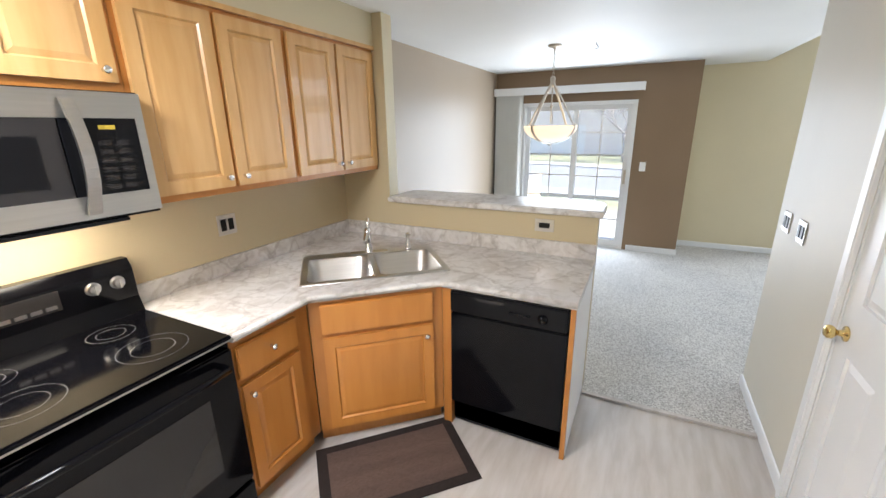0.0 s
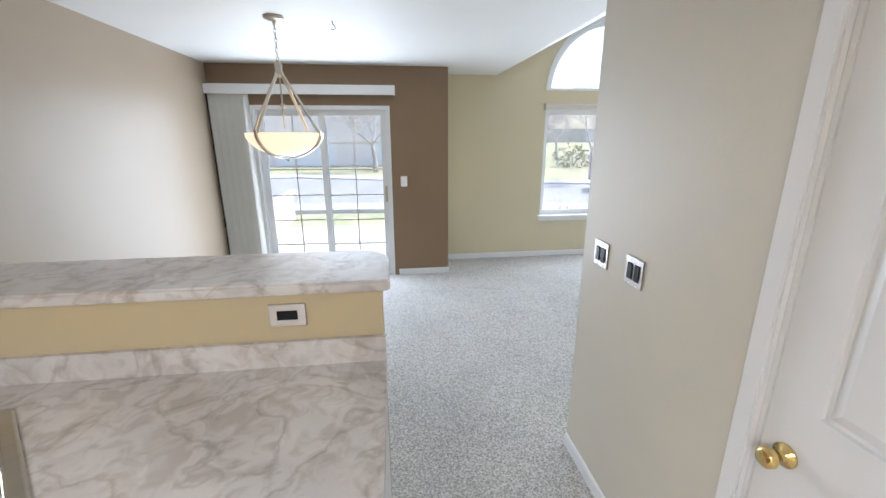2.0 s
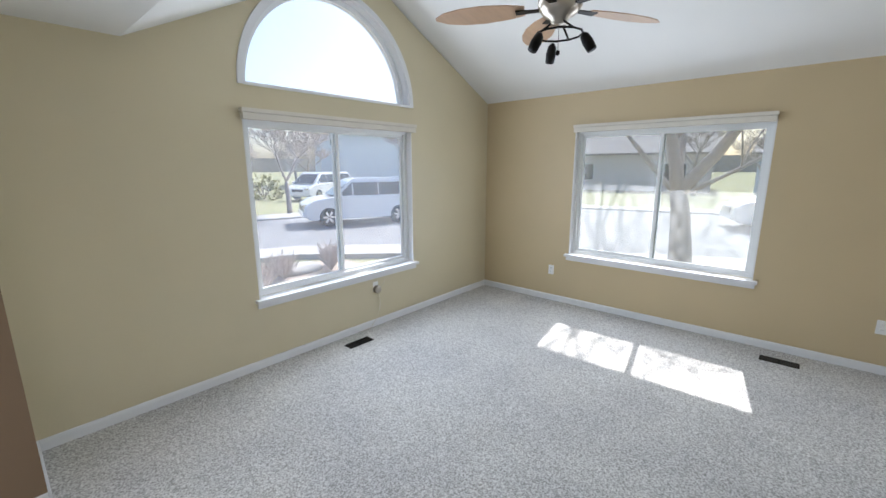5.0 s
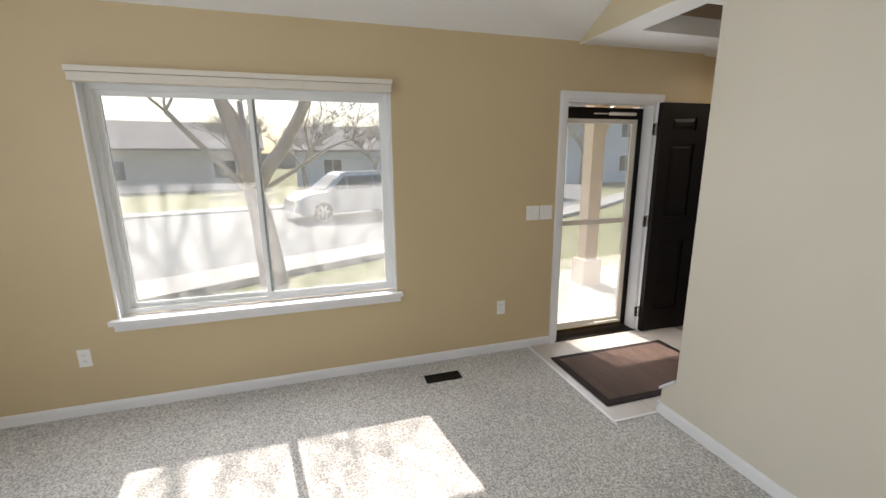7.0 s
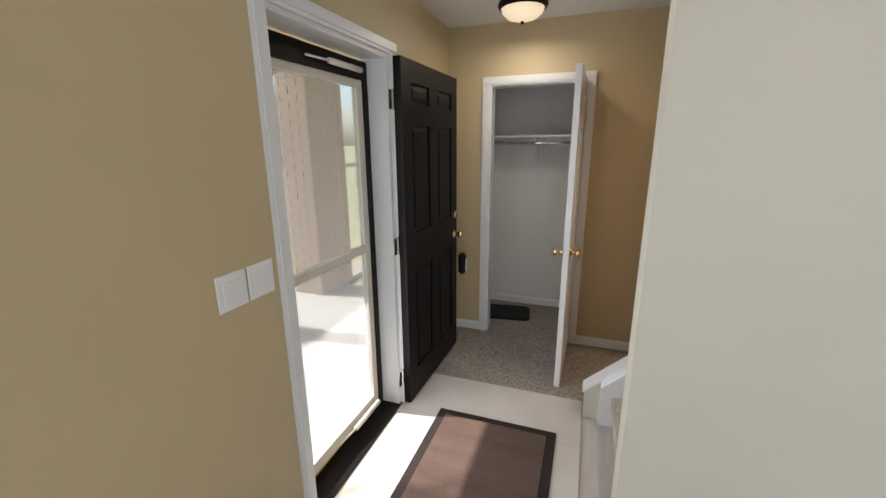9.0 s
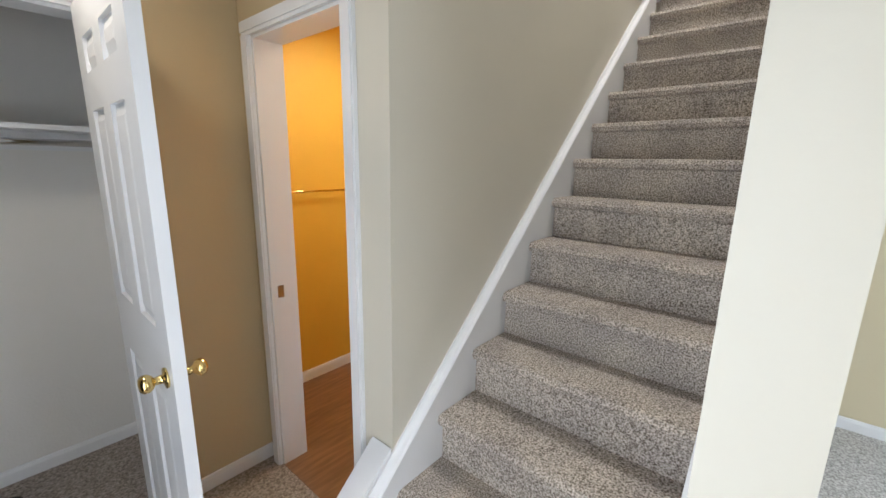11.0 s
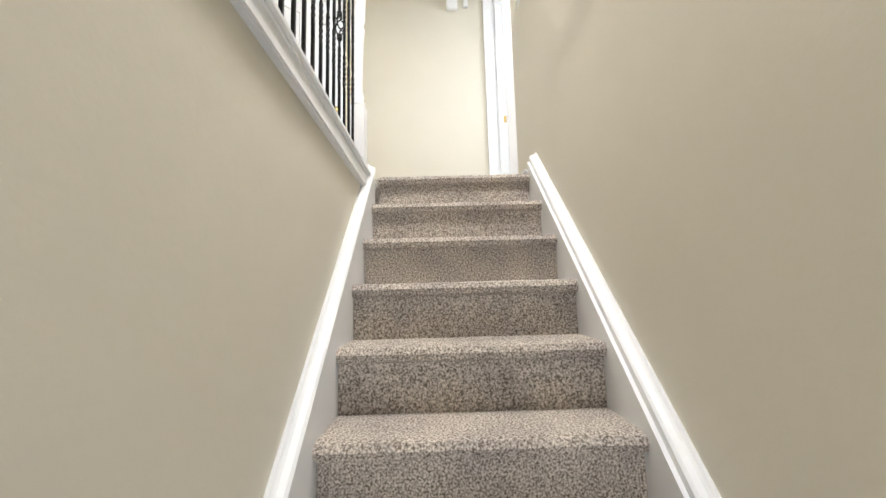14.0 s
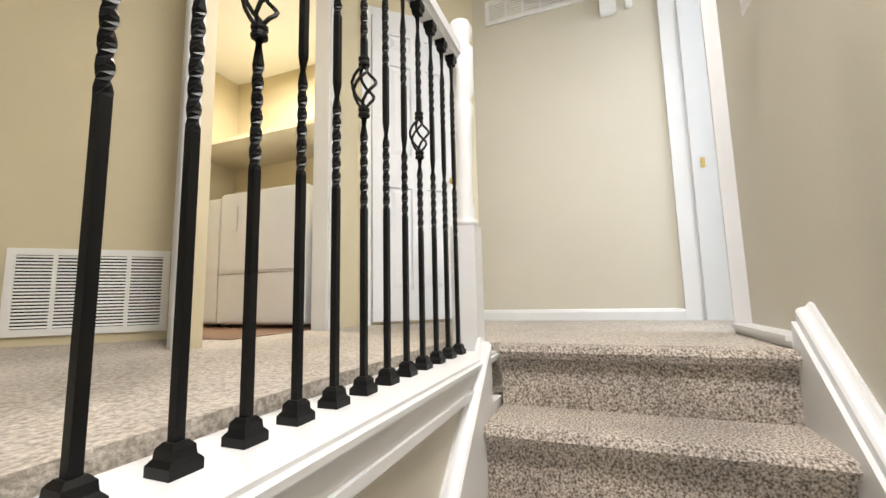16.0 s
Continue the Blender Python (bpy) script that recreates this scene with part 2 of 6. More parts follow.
M = {
    "cream": mat("cream wall paint", (0.60, 0.53, 0.36), 0.5, vary=0.03, scale=2, bump=0.12, bscale=60),
    "upper": mat("beige stairwell paint", (0.60, 0.565, 0.47), 0.5, vary=0.03, scale=2, bump=0.12, bscale=60),
    "brown": mat("brown wall paint", (0.225, 0.148, 0.085), 0.5, vary=0.04, scale=2, bump=0.12, bscale=60),
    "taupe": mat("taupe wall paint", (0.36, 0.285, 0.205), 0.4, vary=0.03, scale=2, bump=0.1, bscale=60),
    "kitchen": mat("tan kitchen paint", (0.50, 0.415, 0.265), 0.5, vary=0.03, scale=2, bump=0.12, bscale=60),
    "orange": mat("orange wall paint", (0.72, 0.43, 0.05), 0.6, vary=0.05, scale=3, bump=0.1, bscale=60),
    "closet": mat("grey closet paint", (0.74, 0.72, 0.68), 0.7, vary=0.04, scale=2, bump=0.2, bscale=90),
    "ceiling": mat("white ceiling paint", (0.80, 0.80, 0.78), 0.6, vary=0.02, scale=2, bump=0.15, bscale=70),
    "trim": mat("white trim paint", (0.73, 0.735, 0.74), 0.35, vary=0.02, scale=5),
    "vinyl": mat("white window vinyl", (0.80, 0.82, 0.82), 0.35, vary=0.02, scale=5),
    "carpet": mat("light grey carpet pile", (0.72, 0.71, 0.68), 0.95, vary=0.16, scale=105, bump=1.0, bscale=120, second=(0.30, 0.29, 0.27), spec=0.1, scale2=1.6),
    "stair": mat("grey stair carpet pile", (0.74, 0.665, 0.58), 0.95, vary=0.32, scale=170, bump=1.0, bscale=230, second=(0.14, 0.112, 0.085), spec=0.1, scale2=5),
    "carpetup": mat("beige grey upper carpet pile", (0.64, 0.59, 0.52), 0.95, vary=0.18, scale=120, bump=1.0, bscale=150, second=(0.34, 0.30, 0.25), spec=0.1, scale2=2),
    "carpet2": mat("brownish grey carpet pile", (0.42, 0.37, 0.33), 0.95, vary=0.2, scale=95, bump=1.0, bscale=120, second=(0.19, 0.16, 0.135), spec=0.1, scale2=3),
    "vfloor": mat("pale wood look vinyl floor", (0.54, 0.505, 0.475), 0.28, vary=0.12, scale=5, stretch=(4, 0.7, 1), second=(0.45, 0.41, 0.37)),
    "wfloor": mat("brown wood floor", (0.25, 0.13, 0.065), 0.35, vary=0.2, scale=5, stretch=(1, 8, 1), second=(0.17, 0.085, 0.04)),
    "tile": mat("entry floor tile", (0.55, 0.51, 0.47), 0.3, vary=0.08, scale=6),
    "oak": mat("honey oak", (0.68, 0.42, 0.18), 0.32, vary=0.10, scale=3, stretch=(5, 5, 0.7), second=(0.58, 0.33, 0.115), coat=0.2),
    # Darkest oak copy, for base bodies; shade around the fronts is in its colour.
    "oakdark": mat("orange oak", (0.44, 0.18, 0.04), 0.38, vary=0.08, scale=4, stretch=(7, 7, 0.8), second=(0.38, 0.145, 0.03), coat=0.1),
    "black": mat("black enamel", (0.003, 0.003, 0.004), 0.10, vary=0.1, scale=3, spec=0.2),
    "ringgrey": mat("grey printed ring", (0.16, 0.155, 0.15), 0.3, vary=0.05),
    "blackm": mat("black plastic", (0.005, 0.005, 0.006), 0.3, vary=0.1, scale=3, spec=0.2),
    "dglass": mat("dark oven glass", (0.02, 0.018, 0.018), 0.05, vary=0.1, scale=3),
    "steel": mat("brushed stainless steel", (0.62, 0.61, 0.59), 0.3, metal=1.0, vary=0.06, scale=4, stretch=(1, 30, 30)),
    "chrome": mat("chrome", (0.75, 0.75, 0.76), 0.12, metal=1.0, vary=0.02),
    "nickel": mat("brushed nickel", (0.52, 0.47, 0.40), 0.28, metal=1.0, vary=0.05),
    "brass": mat("polished brass", (0.80, 0.60, 0.25), 0.15, metal=1.0, vary=0.05),
    "iron": mat("black wrought iron", (0.004, 0.004, 0.004), 0.45, vary=0.2, scale=20, spec=0.25),
    "bdoor": mat("dark bronze door paint", (0.008, 0.006, 0.005), 0.45, vary=0.1, scale=4, spec=0.15),
    "mat": mat("brown woven mat", (0.15, 0.10, 0.08), 0.85, vary=0.3, scale=60, bump=0.8, bscale=150, stretch=(1, 12, 1), second=(0.085, 0.055, 0.043), spec=0.2),
    "matedge": mat("dark mat border", (0.03, 0.022, 0.02), 0.85, vary=0.15, scale=40, bump=0.4, bscale=200, spec=0.2),
    "bmat": mat("black shaggy mat", (0.012, 0.012, 0.012), 0.95, vary=0.3, scale=60, bump=1.0, bscale=90),
    "blind": backlit("off white blind vane", (0.86, 0.85, 0.81), 0.45),
    "asphalt": mat("worn pale asphalt", (0.22, 0.22, 0.22), 0.9, vary=0.15, scale=30, bump=0.3, bscale=60),
    "concrete": mat("pale concrete", (0.40, 0.39, 0.37), 0.85, vary=0.1, scale=8, bump=0.3, bscale=60),
    "grass": mat("spring grass", (0.20, 0.225, 0.10), 0.95, vary=0.25, scale=3, bump=1.0, bscale=60, second=(0.34, 0.31, 0.20), spec=0.1),
    "gravel": mat("bark mulch", (0.42, 0.35, 0.28), 0.9, vary=0.3, scale=30, bump=1.0, bscale=60, second=(0.30, 0.23, 0.18)),
    "bark": mat("grey brown bark", (0.34, 0.29, 0.26), 0.9, vary=0.3, scale=12, bump=1.0, bscale=30, stretch=(1, 1, 0.3), spec=0.1),
    "twig": mat("bare twig bark", (0.50, 0.44, 0.40), 0.9, vary=0.2, scale=12, spec=0.0),
    "brick": mat("pale brick", (0.50, 0.37, 0.28), 0.85, vary=0.2, scale=12, bump=0.5, bscale=80),
    "mortar": mat("mortar", (0.42, 0.40, 0.37), 0.9, vary=0.1, scale=20, bump=0.4),
    "siding": mat("grey blue siding", (0.66, 0.70, 0.76), 0.8, vary=0.05, scale=3),
    "siding2": mat("tan siding", (0.74, 0.66, 0.62), 0.8, vary=0.05, scale=3),
    "roof": mat("weathered roof shingle", (0.34, 0.31, 0.30), 0.9, vary=0.2, scale=20, bump=0.5),
    "post": mat("peach porch paint", (0.62, 0.50, 0.38), 0.6, vary=0.04, scale=3),
    "fence": mat("red brown stained wood", (0.26, 0.10, 0.06), 0.75, vary=0.2, scale=6, stretch=(8, 8, 1)),
    "carwhite": mat("white car paint", (0.75, 0.76, 0.78), 0.2, vary=0.02, coat=0.6),
    "carsilver": mat("silver car paint", (0.50, 0.52, 0.56), 0.25, metal=0.3, vary=0.02, coat=0.6),
    "cardark": mat("dark car paint", (0.04, 0.045, 0.06), 0.2, vary=0.02, coat=0.6),
    "carglass": mat("tinted car glass", (0.03, 0.04, 0.05), 0.05, vary=0.02),
    "tyre": mat("tyre rubber", (0.02, 0.02, 0.02), 0.8, vary=0.1),
    "shrub": mat("yellow green shrub leaf", (0.30, 0.28, 0.05), 0.7, vary=0.3, scale=20),
    "greycream": mat("pale grey beige wall paint", (0.58, 0.545, 0.46), 0.45, vary=0.03, scale=2, bump=0.12, bscale=60),
    "gold": mat("golden tan wall paint", (0.545, 0.437, 0.265), 0.5, vary=0.03, scale=2, bump=0.12, bscale=60),
    # Darker copy of the honey oak, with the shade put into its colour.
    "oakshade": mat("shaded honey oak", (0.52, 0.215, 0.045), 0.35, vary=0.06, scale=3, stretch=(5, 5, 0.7), second=(0.46, 0.18, 0.034), coat=0.15),
    "leaf": mat("hazy far foliage", (0.42, 0.38, 0.33), 0.95, vary=0.2, scale=2, spec=0.0),
    "plate": mat("steel switch plate", (0.55, 0.52, 0.50), 0.3, metal=1.0, vary=0.03),
    "pwhite": mat("white plastic", (0.80, 0.80, 0.78), 0.4, vary=0.02),
    "enamel": mat("white appliance enamel", (0.80, 0.81, 0.82), 0.25, vary=0.02),
    "wood": mat("fan blade maple", (0.55, 0.37, 0.24), 0.4, vary=0.1, scale=4, stretch=(1, 8, 8)),
    "shade": mat("cream fabric shade", (0.68, 0.64, 0.56), 0.7, vary=0.04, scale=10),
    "bowl": glow("frosted bowl glass", (1.0, 0.83, 0.58), 0.26),
    "bulb": glow("lamp bulb", (1.0, 0.82, 0.55), 12.0),
    "digits": glow("amber clock digits", (0.4, 0.3, 0.03), 0.08),
    # Film and grey tint paint haze and dimming of the outdoors into the panes.
    "glassn": glass("hazed window glass", (0.90, 0.92, 0.93), film=0.11),
    "glass": glass("dim hazed window glass", (0.76, 0.79, 0.79), film=0.115),
}


def marble():
    m = mat("grey veined laminate", (0.66, 0.64, 0.62), 0.3, vary=0.1, scale=3, second=(0.54, 0.51, 0.49), scale2=2.0)
    nt = m.node_tree
    N, L = nt.nodes, nt.links
    b = N["Principled BSDF"]
    base = b.inputs["Base Color"].links[0].from_socket
    tc = N["Texture Coordinate"]
    n = N.new("ShaderNodeTexNoise")
    n.inputs["Scale"].default_value, n.inputs["Detail"].default_value, n.inputs["Distortion"].default_value = 4.0, 5.0, 0.6
    L.new(tc.outputs["Object"], n.inputs["Vector"])
    r = N.new("ShaderNodeValToRGB")
    e = r.color_ramp.elements
    e[0].position, e[0].color = 0.47, (1, 1, 1, 1)
    e[1].position, e[1].color = 0.53, (1, 1, 1, 1)
    k = e.new(0.5)
    k.color = (0.50, 0.45, 0.41, 1)
    L.new(n.outputs["Fac"], r.inputs["Fac"])
    mx = N.new("ShaderNodeMixRGB")
    mx.blend_type = "MULTIPLY"
    mx.inputs["Fac"].default_value = 0.45
    n2 = N.new("ShaderNodeTexNoise")
    n2.inputs["Scale"].default_value, n2.inputs["Detail"].default_value, n2.inputs["Distortion"].default_value = 13.0, 4.0, 1.2
    L.new(tc.outputs["Object"], n2.inputs["Vector"])
    r2 = N.new("ShaderNodeValToRGB")
    r2.color_ramp.elements[0].position, r2.color_ramp.elements[0].color = 0.36, (0.72, 0.69, 0.66, 1)
    r2.color_ramp.elements[1].position, r2.color_ramp.elements[1].color = 0.56, (1, 1, 1, 1)
    L.new(n2.outputs["Fac"], r2.inputs["Fac"])
    cloud = N.new("ShaderNodeMixRGB")
    cloud.blend_type = "MULTIPLY"
    cloud.inputs["Fac"].default_value = 0.8
    L.new(base, cloud.inputs["Color1"])
    L.new(r2.outputs["Color"], cloud.inputs["Color2"])
    L.new(cloud.outputs["Color"], mx.inputs["Color1"])
    L.new(r.outputs["Color"], mx.inputs["Color2"])
    L.new(mx.outputs["Color"], b.inputs["Base Color"])
    return m


M["marble"] = marble()


# ---- mesh helpers ----
def box(bm, x0, x1, y0, y1, z0, z1):
    v = [bm.verts.new((x, y, z)) for x in sorted((x0, x1)) for y in sorted((y0, y1)) for z in sorted((z0, z1))]
    for f in ((0, 1, 3, 2), (4, 6, 7, 5), (0, 4, 5, 1), (2, 3, 7, 6), (0, 2, 6, 4), (1, 5, 7, 3)):
        bm.faces.new([v[i] for i in f])
    return v


def loft(bm, rings, caps=True, closed=True):
    """Joins rings of equal length by quads."""
    vs = [[bm.verts.new(p) for p in ring] for ring in rings]
    n = len(vs[0])
    for a, b in zip(vs, vs[1:]):
        for i in range(n if closed else n - 1):
            bm.faces.new((a[i], a[(i + 1) % n], b[(i + 1) % n], b[i]))
    if caps and closed:
        bm.faces.new(vs[0][::-1])
        bm.faces.new(vs[-1])
    return vs


def disc(c, r, n=16, axis="z", ry=None):
    ry = r if ry is None else ry
    out = []
    for i in range(n):
        a = 2 * math.pi * i / n
        u, w = r * math.cos(a), ry * math.sin(a)
        out.append({"z": (c[0] + u, c[1] + w, c[2]), "x": (c[0], c[1] + u, c[2] + w), "y": (c[0] + u, c[1], c[2] + w)}[axis])
    return out


def lathe(bm, c, profile, n=20, axis="z"):
    """profile: (distance along the axis, radius)."""
    k = "xyz".index(axis)
    rings = []
    for d, r in profile:
        p = list(c)
        p[k] += d
        rings.append(disc(p, max(r, 1e-4), n, axis))
    loft(bm, rings)


def tube(bm, pts, r, n=8):
    pts = [Vector(p) for p in pts]
    rings = []
    for i, p in enumerate(pts):
        d = (pts[min(i + 1, len(pts) - 1)] - pts[max(i - 1, 0)]).normalized()
        side = d.cross(Vector((0, 0, 1)) if abs(d.z) < 0.9 else Vector((1, 0, 0))).normalized()
        up = side.cross(d)
        rr = r[i] if isinstance(r, (list, tuple)) else r
        rings.append([p + rr * (math.cos(2 * math.pi * k / n) * side + math.sin(2 * math.pi * k / n) * up) for k in range(n)])
    loft(bm, rings)


def bevelled(bm, w=0.004, seg=2):
    bmesh.ops.bevel(bm, geom=bm.edges[:], offset=w, segments=seg, affect="EDGES", clamp_overlap=True)


def obj(name, bm, material, smooth=False):
    bmesh.ops.recalc_face_normals(bm, faces=bm.faces[:])
    me = bpy.data.meshes.new(name)
    bm.to_mesh(me)
    bm.free()
    if smooth:
        me.polygons.foreach_set("use_smooth", [True] * len(me.polygons))
    me.materials.append(M[material] if isinstance(material, str) else material)
    return new(name, me)


def thing(name, label, category, at=(0, 0, 0), group="", turn=0.0):
    e = new(name)
    e.matrix_basis = pose(*at, 0, 0, turn)
    return tagged(e, label, category, group)


def part(name, bm, material, parent, label="", smooth=False, at=(0, 0, 0), world=False):
    """A bmesh as one part; world: its places are the world's, and the parent is not turned."""
    if world:
        base = Vector((0, 0, 0))
        up = parent
        while up:
            base += up.location
            up = up.parent
        bmesh.ops.translate(bm, verts=bm.verts[:], vec=-base)
    o = obj(name, bm, material, smooth)
    o.parent = parent
    o.location = at
    return tagged(o, label)


def structure(name, bm, material, smooth=False):
    return tagged(obj(name, bm, material, smooth), kind="structure")


def boxes(*rows):
    bm = bmesh.new()
    for r in rows:
        box(bm, *r)
    return bm


def bbox(*row, w=0.004, seg=2):
    bm = boxes(row)
    bevelled(bm, w, seg)
    return bm


def wall(name, axis, p0, p1, a0, a1, z0, z1, material, holes=()):
    """An upright wall between the planes p0 and p1, from a0 to a1, with rectangular holes (a0, a1, z0, z1)."""
    bm = bmesh.new()

    def put(u0, u1, w0, w1):
        if u1 - u0 > 1e-4 and w1 - w0 > 1e-4:
            box(bm, *((p0, p1, u0, u1) if axis == "x" else (u0, u1, p0, p1)), w0, w1)
    u = a0
    for h in sorted(holes):
        put(u, h[0], z0, z1)
        put(h[0], h[1], z0, h[2])
        put(h[0], h[1], h[3], z1)
        u = h[1]
    put(u, a1, z0, z1)
    return structure(name, bm, material)


def skirting(axis, face, out, a0, a1, z=0.0, h=0.075):
    """A baseboard on the wall face, standing out by 12 mm toward out (+1 or -1)."""
    bm = bmesh.new()
    prof = [(0.001, 0), (0.013, 0), (0.013, h - 0.02), (0.008, h - 0.004), (0.001, h)]
    rings = []
    for a in (a0, a1):
        rings.append([(face + out * d, a, z + k) if axis == "x" else (a, face + out * d, z + k) for d, k in prof])
    loft(bm, rings)
    return structure("baseboard", bm, "trim")


def casing(name, axis, face, out, a0, a1, z0, z1, w=0.058, foot=True):
    """Door or window casing round an opening on a wall face."""
    bm = bmesh.new()
    t = 0.016

    def put(u0, u1, k0, k1):
        f0, f1 = face + out * 0.001, face + out * t
        g0, g1 = face + out * t, face + out * (t + 0.006)
        m = 0.014
        for q0, q1, s in ((f0, f1, 0), (g0, g1, m)):
            if u1 - u0 > k1 - k0:
                row = (u0, u1, k0 + s, k1 - s * 0.4)
            else:
                row = (u0 + s * 0.4, u1 - s * 0.4, k0, k1)
            box(bm, *((q0, q1, row[0], row[1]) if axis == "x" else (row[0], row[1], q0, q1)), row[2], row[3])
    put(a0 - w, a0, z0, z1)
    put(a1, a1 + w, z0, z1)
    put(a0 - w, a1 + w, z1, z1 + w)
    if not foot:
        put(a0 - w, a1 + w, z0 - w, z0)
    return structure(name, bm, "trim")


# ---- the plan, in metres ----
CEIL = 2.44
WX, EX = -2.85, 4.31            # west and east walls
NY, PY = 3.64, 3.06             # arched window wall, patio door wall
BX = -0.26                      # corner of the brown wall
SY = -0.822                     # living room face of the stair wall
FX = 3.130                      # its free end
CY = -2.79                      # closet wall
DX = 2.85                       # powder room wall
SL, SR = -1.812, -0.985          # stair sides
RISE, GO = 0.1968, 0.2135
UP = 14 * RISE                  # upper floor
TOPX = 0.305                    # last nosing
UC = UP + 2.44                  # upper ceiling
LX = -1.03                      # landing wall
WT = 0.115


def vault(x):
    return CEIL + (min(max(0.0, 0.52 * (x - 0.45)), 0.518 * (EX - x) - 0.055) if x < EX else -0.055)


RIDGE = (0.518 * EX - 0.055 + 0.52 * 0.45) / 1.038


# ---- floors ----
structure("floor", boxes((WX - 0.2, -0.0, -4.6, -0.545, -0.12, 0.0), (0.0, EX + 0.02, -4.6, -0.822, -0.12, -0.001)), "vfloor")
structure("floor_carpet", boxes((WX - 0.2, 0.0, -0.545, NY + 0.1, -0.12, 0.006), (0.0, EX, SY, NY + 0.1, -0.12, 0.006)), "carpet")
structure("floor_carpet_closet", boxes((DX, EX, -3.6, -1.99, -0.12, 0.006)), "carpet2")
structure("floor_powder_room", boxes((1.2, DX, -4.6, SL - 0.13, -0.004, 0.008)), "wfloor")
structure("floor_upper", boxes((LX - 0.2, TOPX - 0.062, SL - 0.20, 0.9, UP - 0.17, UP), (LX - 0.2, FX - 0.12, -5.2, SL - 0.20, UP - 0.19, UP)), "carpetup")

# ---- walls ----
wall("wall_kitchen_west", "x", WX - WT, WX, -4.6, -0.51, 0, CEIL, "kitchen")
wall("wall_dining_west", "x", WX - WT, WX, -0.51, PY, 0, CEIL, "taupe")
wall("wall_kitchen_south", "y", -4.6, -4.5, WX, 0.115, 0, CEIL, "cream", [(-1.9, -1.0, 0, 2.03)])
PD = (-1.865, -1.03)
wall("wall_pantry", "x", 0.0, WT, -4.5, 0.0, 0, CEIL, "greycream", [(PD[0], PD[1], 0, 2.04)])
wall("wall_half", "y", -0.51, -0.40, -2.44, -0.97, 0, 1.18, "kitchen")
wall("wall_column", "y", -0.51, -0.40, WX, -2.44, 0, CEIL, "kitchen")
structure("trim_pass_through_end", boxes((-2.439, -2.434, -0.512, -0.398, 1.224, CEIL - 0.001)), "cream")
wall("wall_patio", "y", PY, PY + 0.15, WX - WT, BX, 0, CEIL + 0.2, "brown", [(-2.45, -0.93, 0.0, 2.02)])
wall("wall_brown_return", "x", BX - 0.15, BX, PY + 0.15, NY + 0.15, 0, CEIL + 0.2, "cream")
wall("wall_jog", "y", -WT, 0.0, WT, 0.45, 0, CEIL, "cream")
wall("wall_jog_return", "x", 0.335, 0.45, SY, -WT, 0, CEIL, "cream")


def strips(name, material, plane0, plane1, xs, low, high):
    bm = bmesh.new()
    for a, b in zip(xs, xs[1:]):
        e = 1e-5
        p = [(a, low(a + e)), (b, low(b - e)), (b, high(b - e)), (a, high(a + e))]
        if max(p[2][1] - p[1][1], p[3][1] - p[0][1]) < 1e-3:
            continue
        loft(bm, [[(x, plane0, z) for x, z in p], [(x, plane1, z) for x, z in p]])
    return structure(name, bm, material)


AX, AR, AZ = 2.02, 0.86, 2.27      # arched window
W1 = (1.125, 2.90, 0.585, 2.035)
N0, N1 = NY, NY + 0.15
arc = [AX - AR * math.cos(math.pi * i / 32) for i in range(33)]
xs = sorted({BX, 0.45, W1[0], W1[1], RIDGE, EX + 0.15, *arc})
strips("wall_north_low", "cream", N0, N1, [BX, W1[0], W1[1], EX + 0.15], lambda x: 0, lambda x: W1[2] if W1[0] < x < W1[1] else AZ)
strips("wall_north_band", "cream", N0, N1, [W1[0], W1[1]], lambda x: W1[3], lambda x: AZ)
strips("wall_north_gable", "cream", N0, N1, [x for x in xs if x >= BX], lambda x: AZ + math.sqrt(max(AR * AR - (x - AX) ** 2, 0)), vault)
W2 = (0.64, 2.42, 0.61, 2.05)
FD = (-1.60, -0.735)
wall("wall_east", "x", EX, EX + 0.15, -2.04, NY, 0, CEIL + 0.02, "gold", [(FD[0], FD[1], 0, 2.04), (W2[0], W2[1], W2[2], W2[3])])
wall("wall_east_entry", "x", EX + 0.07, EX + 0.17, CY - 0.9, -2.04, 0, CEIL + 0.02, "gold")
wall("wall_stair_north", "y", SR + 0.043, SY, 0.45, FX, 0, UC, "upper")
wall("wall_stair_north_upper", "y", SR + 0.043, SY, -0.24, 0.45, CEIL + 0.145, UC, "upper")
wall("wall_upper_doorway", "y", SR + 0.043, SY, LX, -0.24, UP + 2.04, UC, "upper")
wall("wall_powder_end", "x", DX - WT, DX, -2.045, SL - 0.030, 0, CEIL, "upper")
wall("wall_powder", "x", DX - WT, DX, CY, -2.045, 0, CEIL, "gold", [(-2.68, -2.05, 0, 2.04)])
def knee(name, y0, y1, xa):
    """The low wall beside the first steps, under its sloping cap."""
    bm = bmesh.new()
    top = lambda x: UP + (TOPX - x) * RISE / GO + 0.11
    loft(bm, [[(xa, y, 0), (xa, y, top(xa)), (FXE, y, top(FXE)), (FXE, y, 0)] for y in (y0, y1)])
    return structure(name, bm, "upper")


FXE = 3.225
knee("wall_knee_north", SR + 0.043, SY, FX)
knee("wall_knee_south", SL - 0.125, SL - 0.030, DX)
wall("wall_stair_south", "y", SL - 0.125, SL - 0.030, TOPX - 0.07, DX - WT, 0, 2.69, "upper")
wall("wall_closet", "y", CY - WT, CY, DX - WT, EX + 0.07, 0, CEIL, "gold", [(3.36, 4.055, 0, 2.02)])
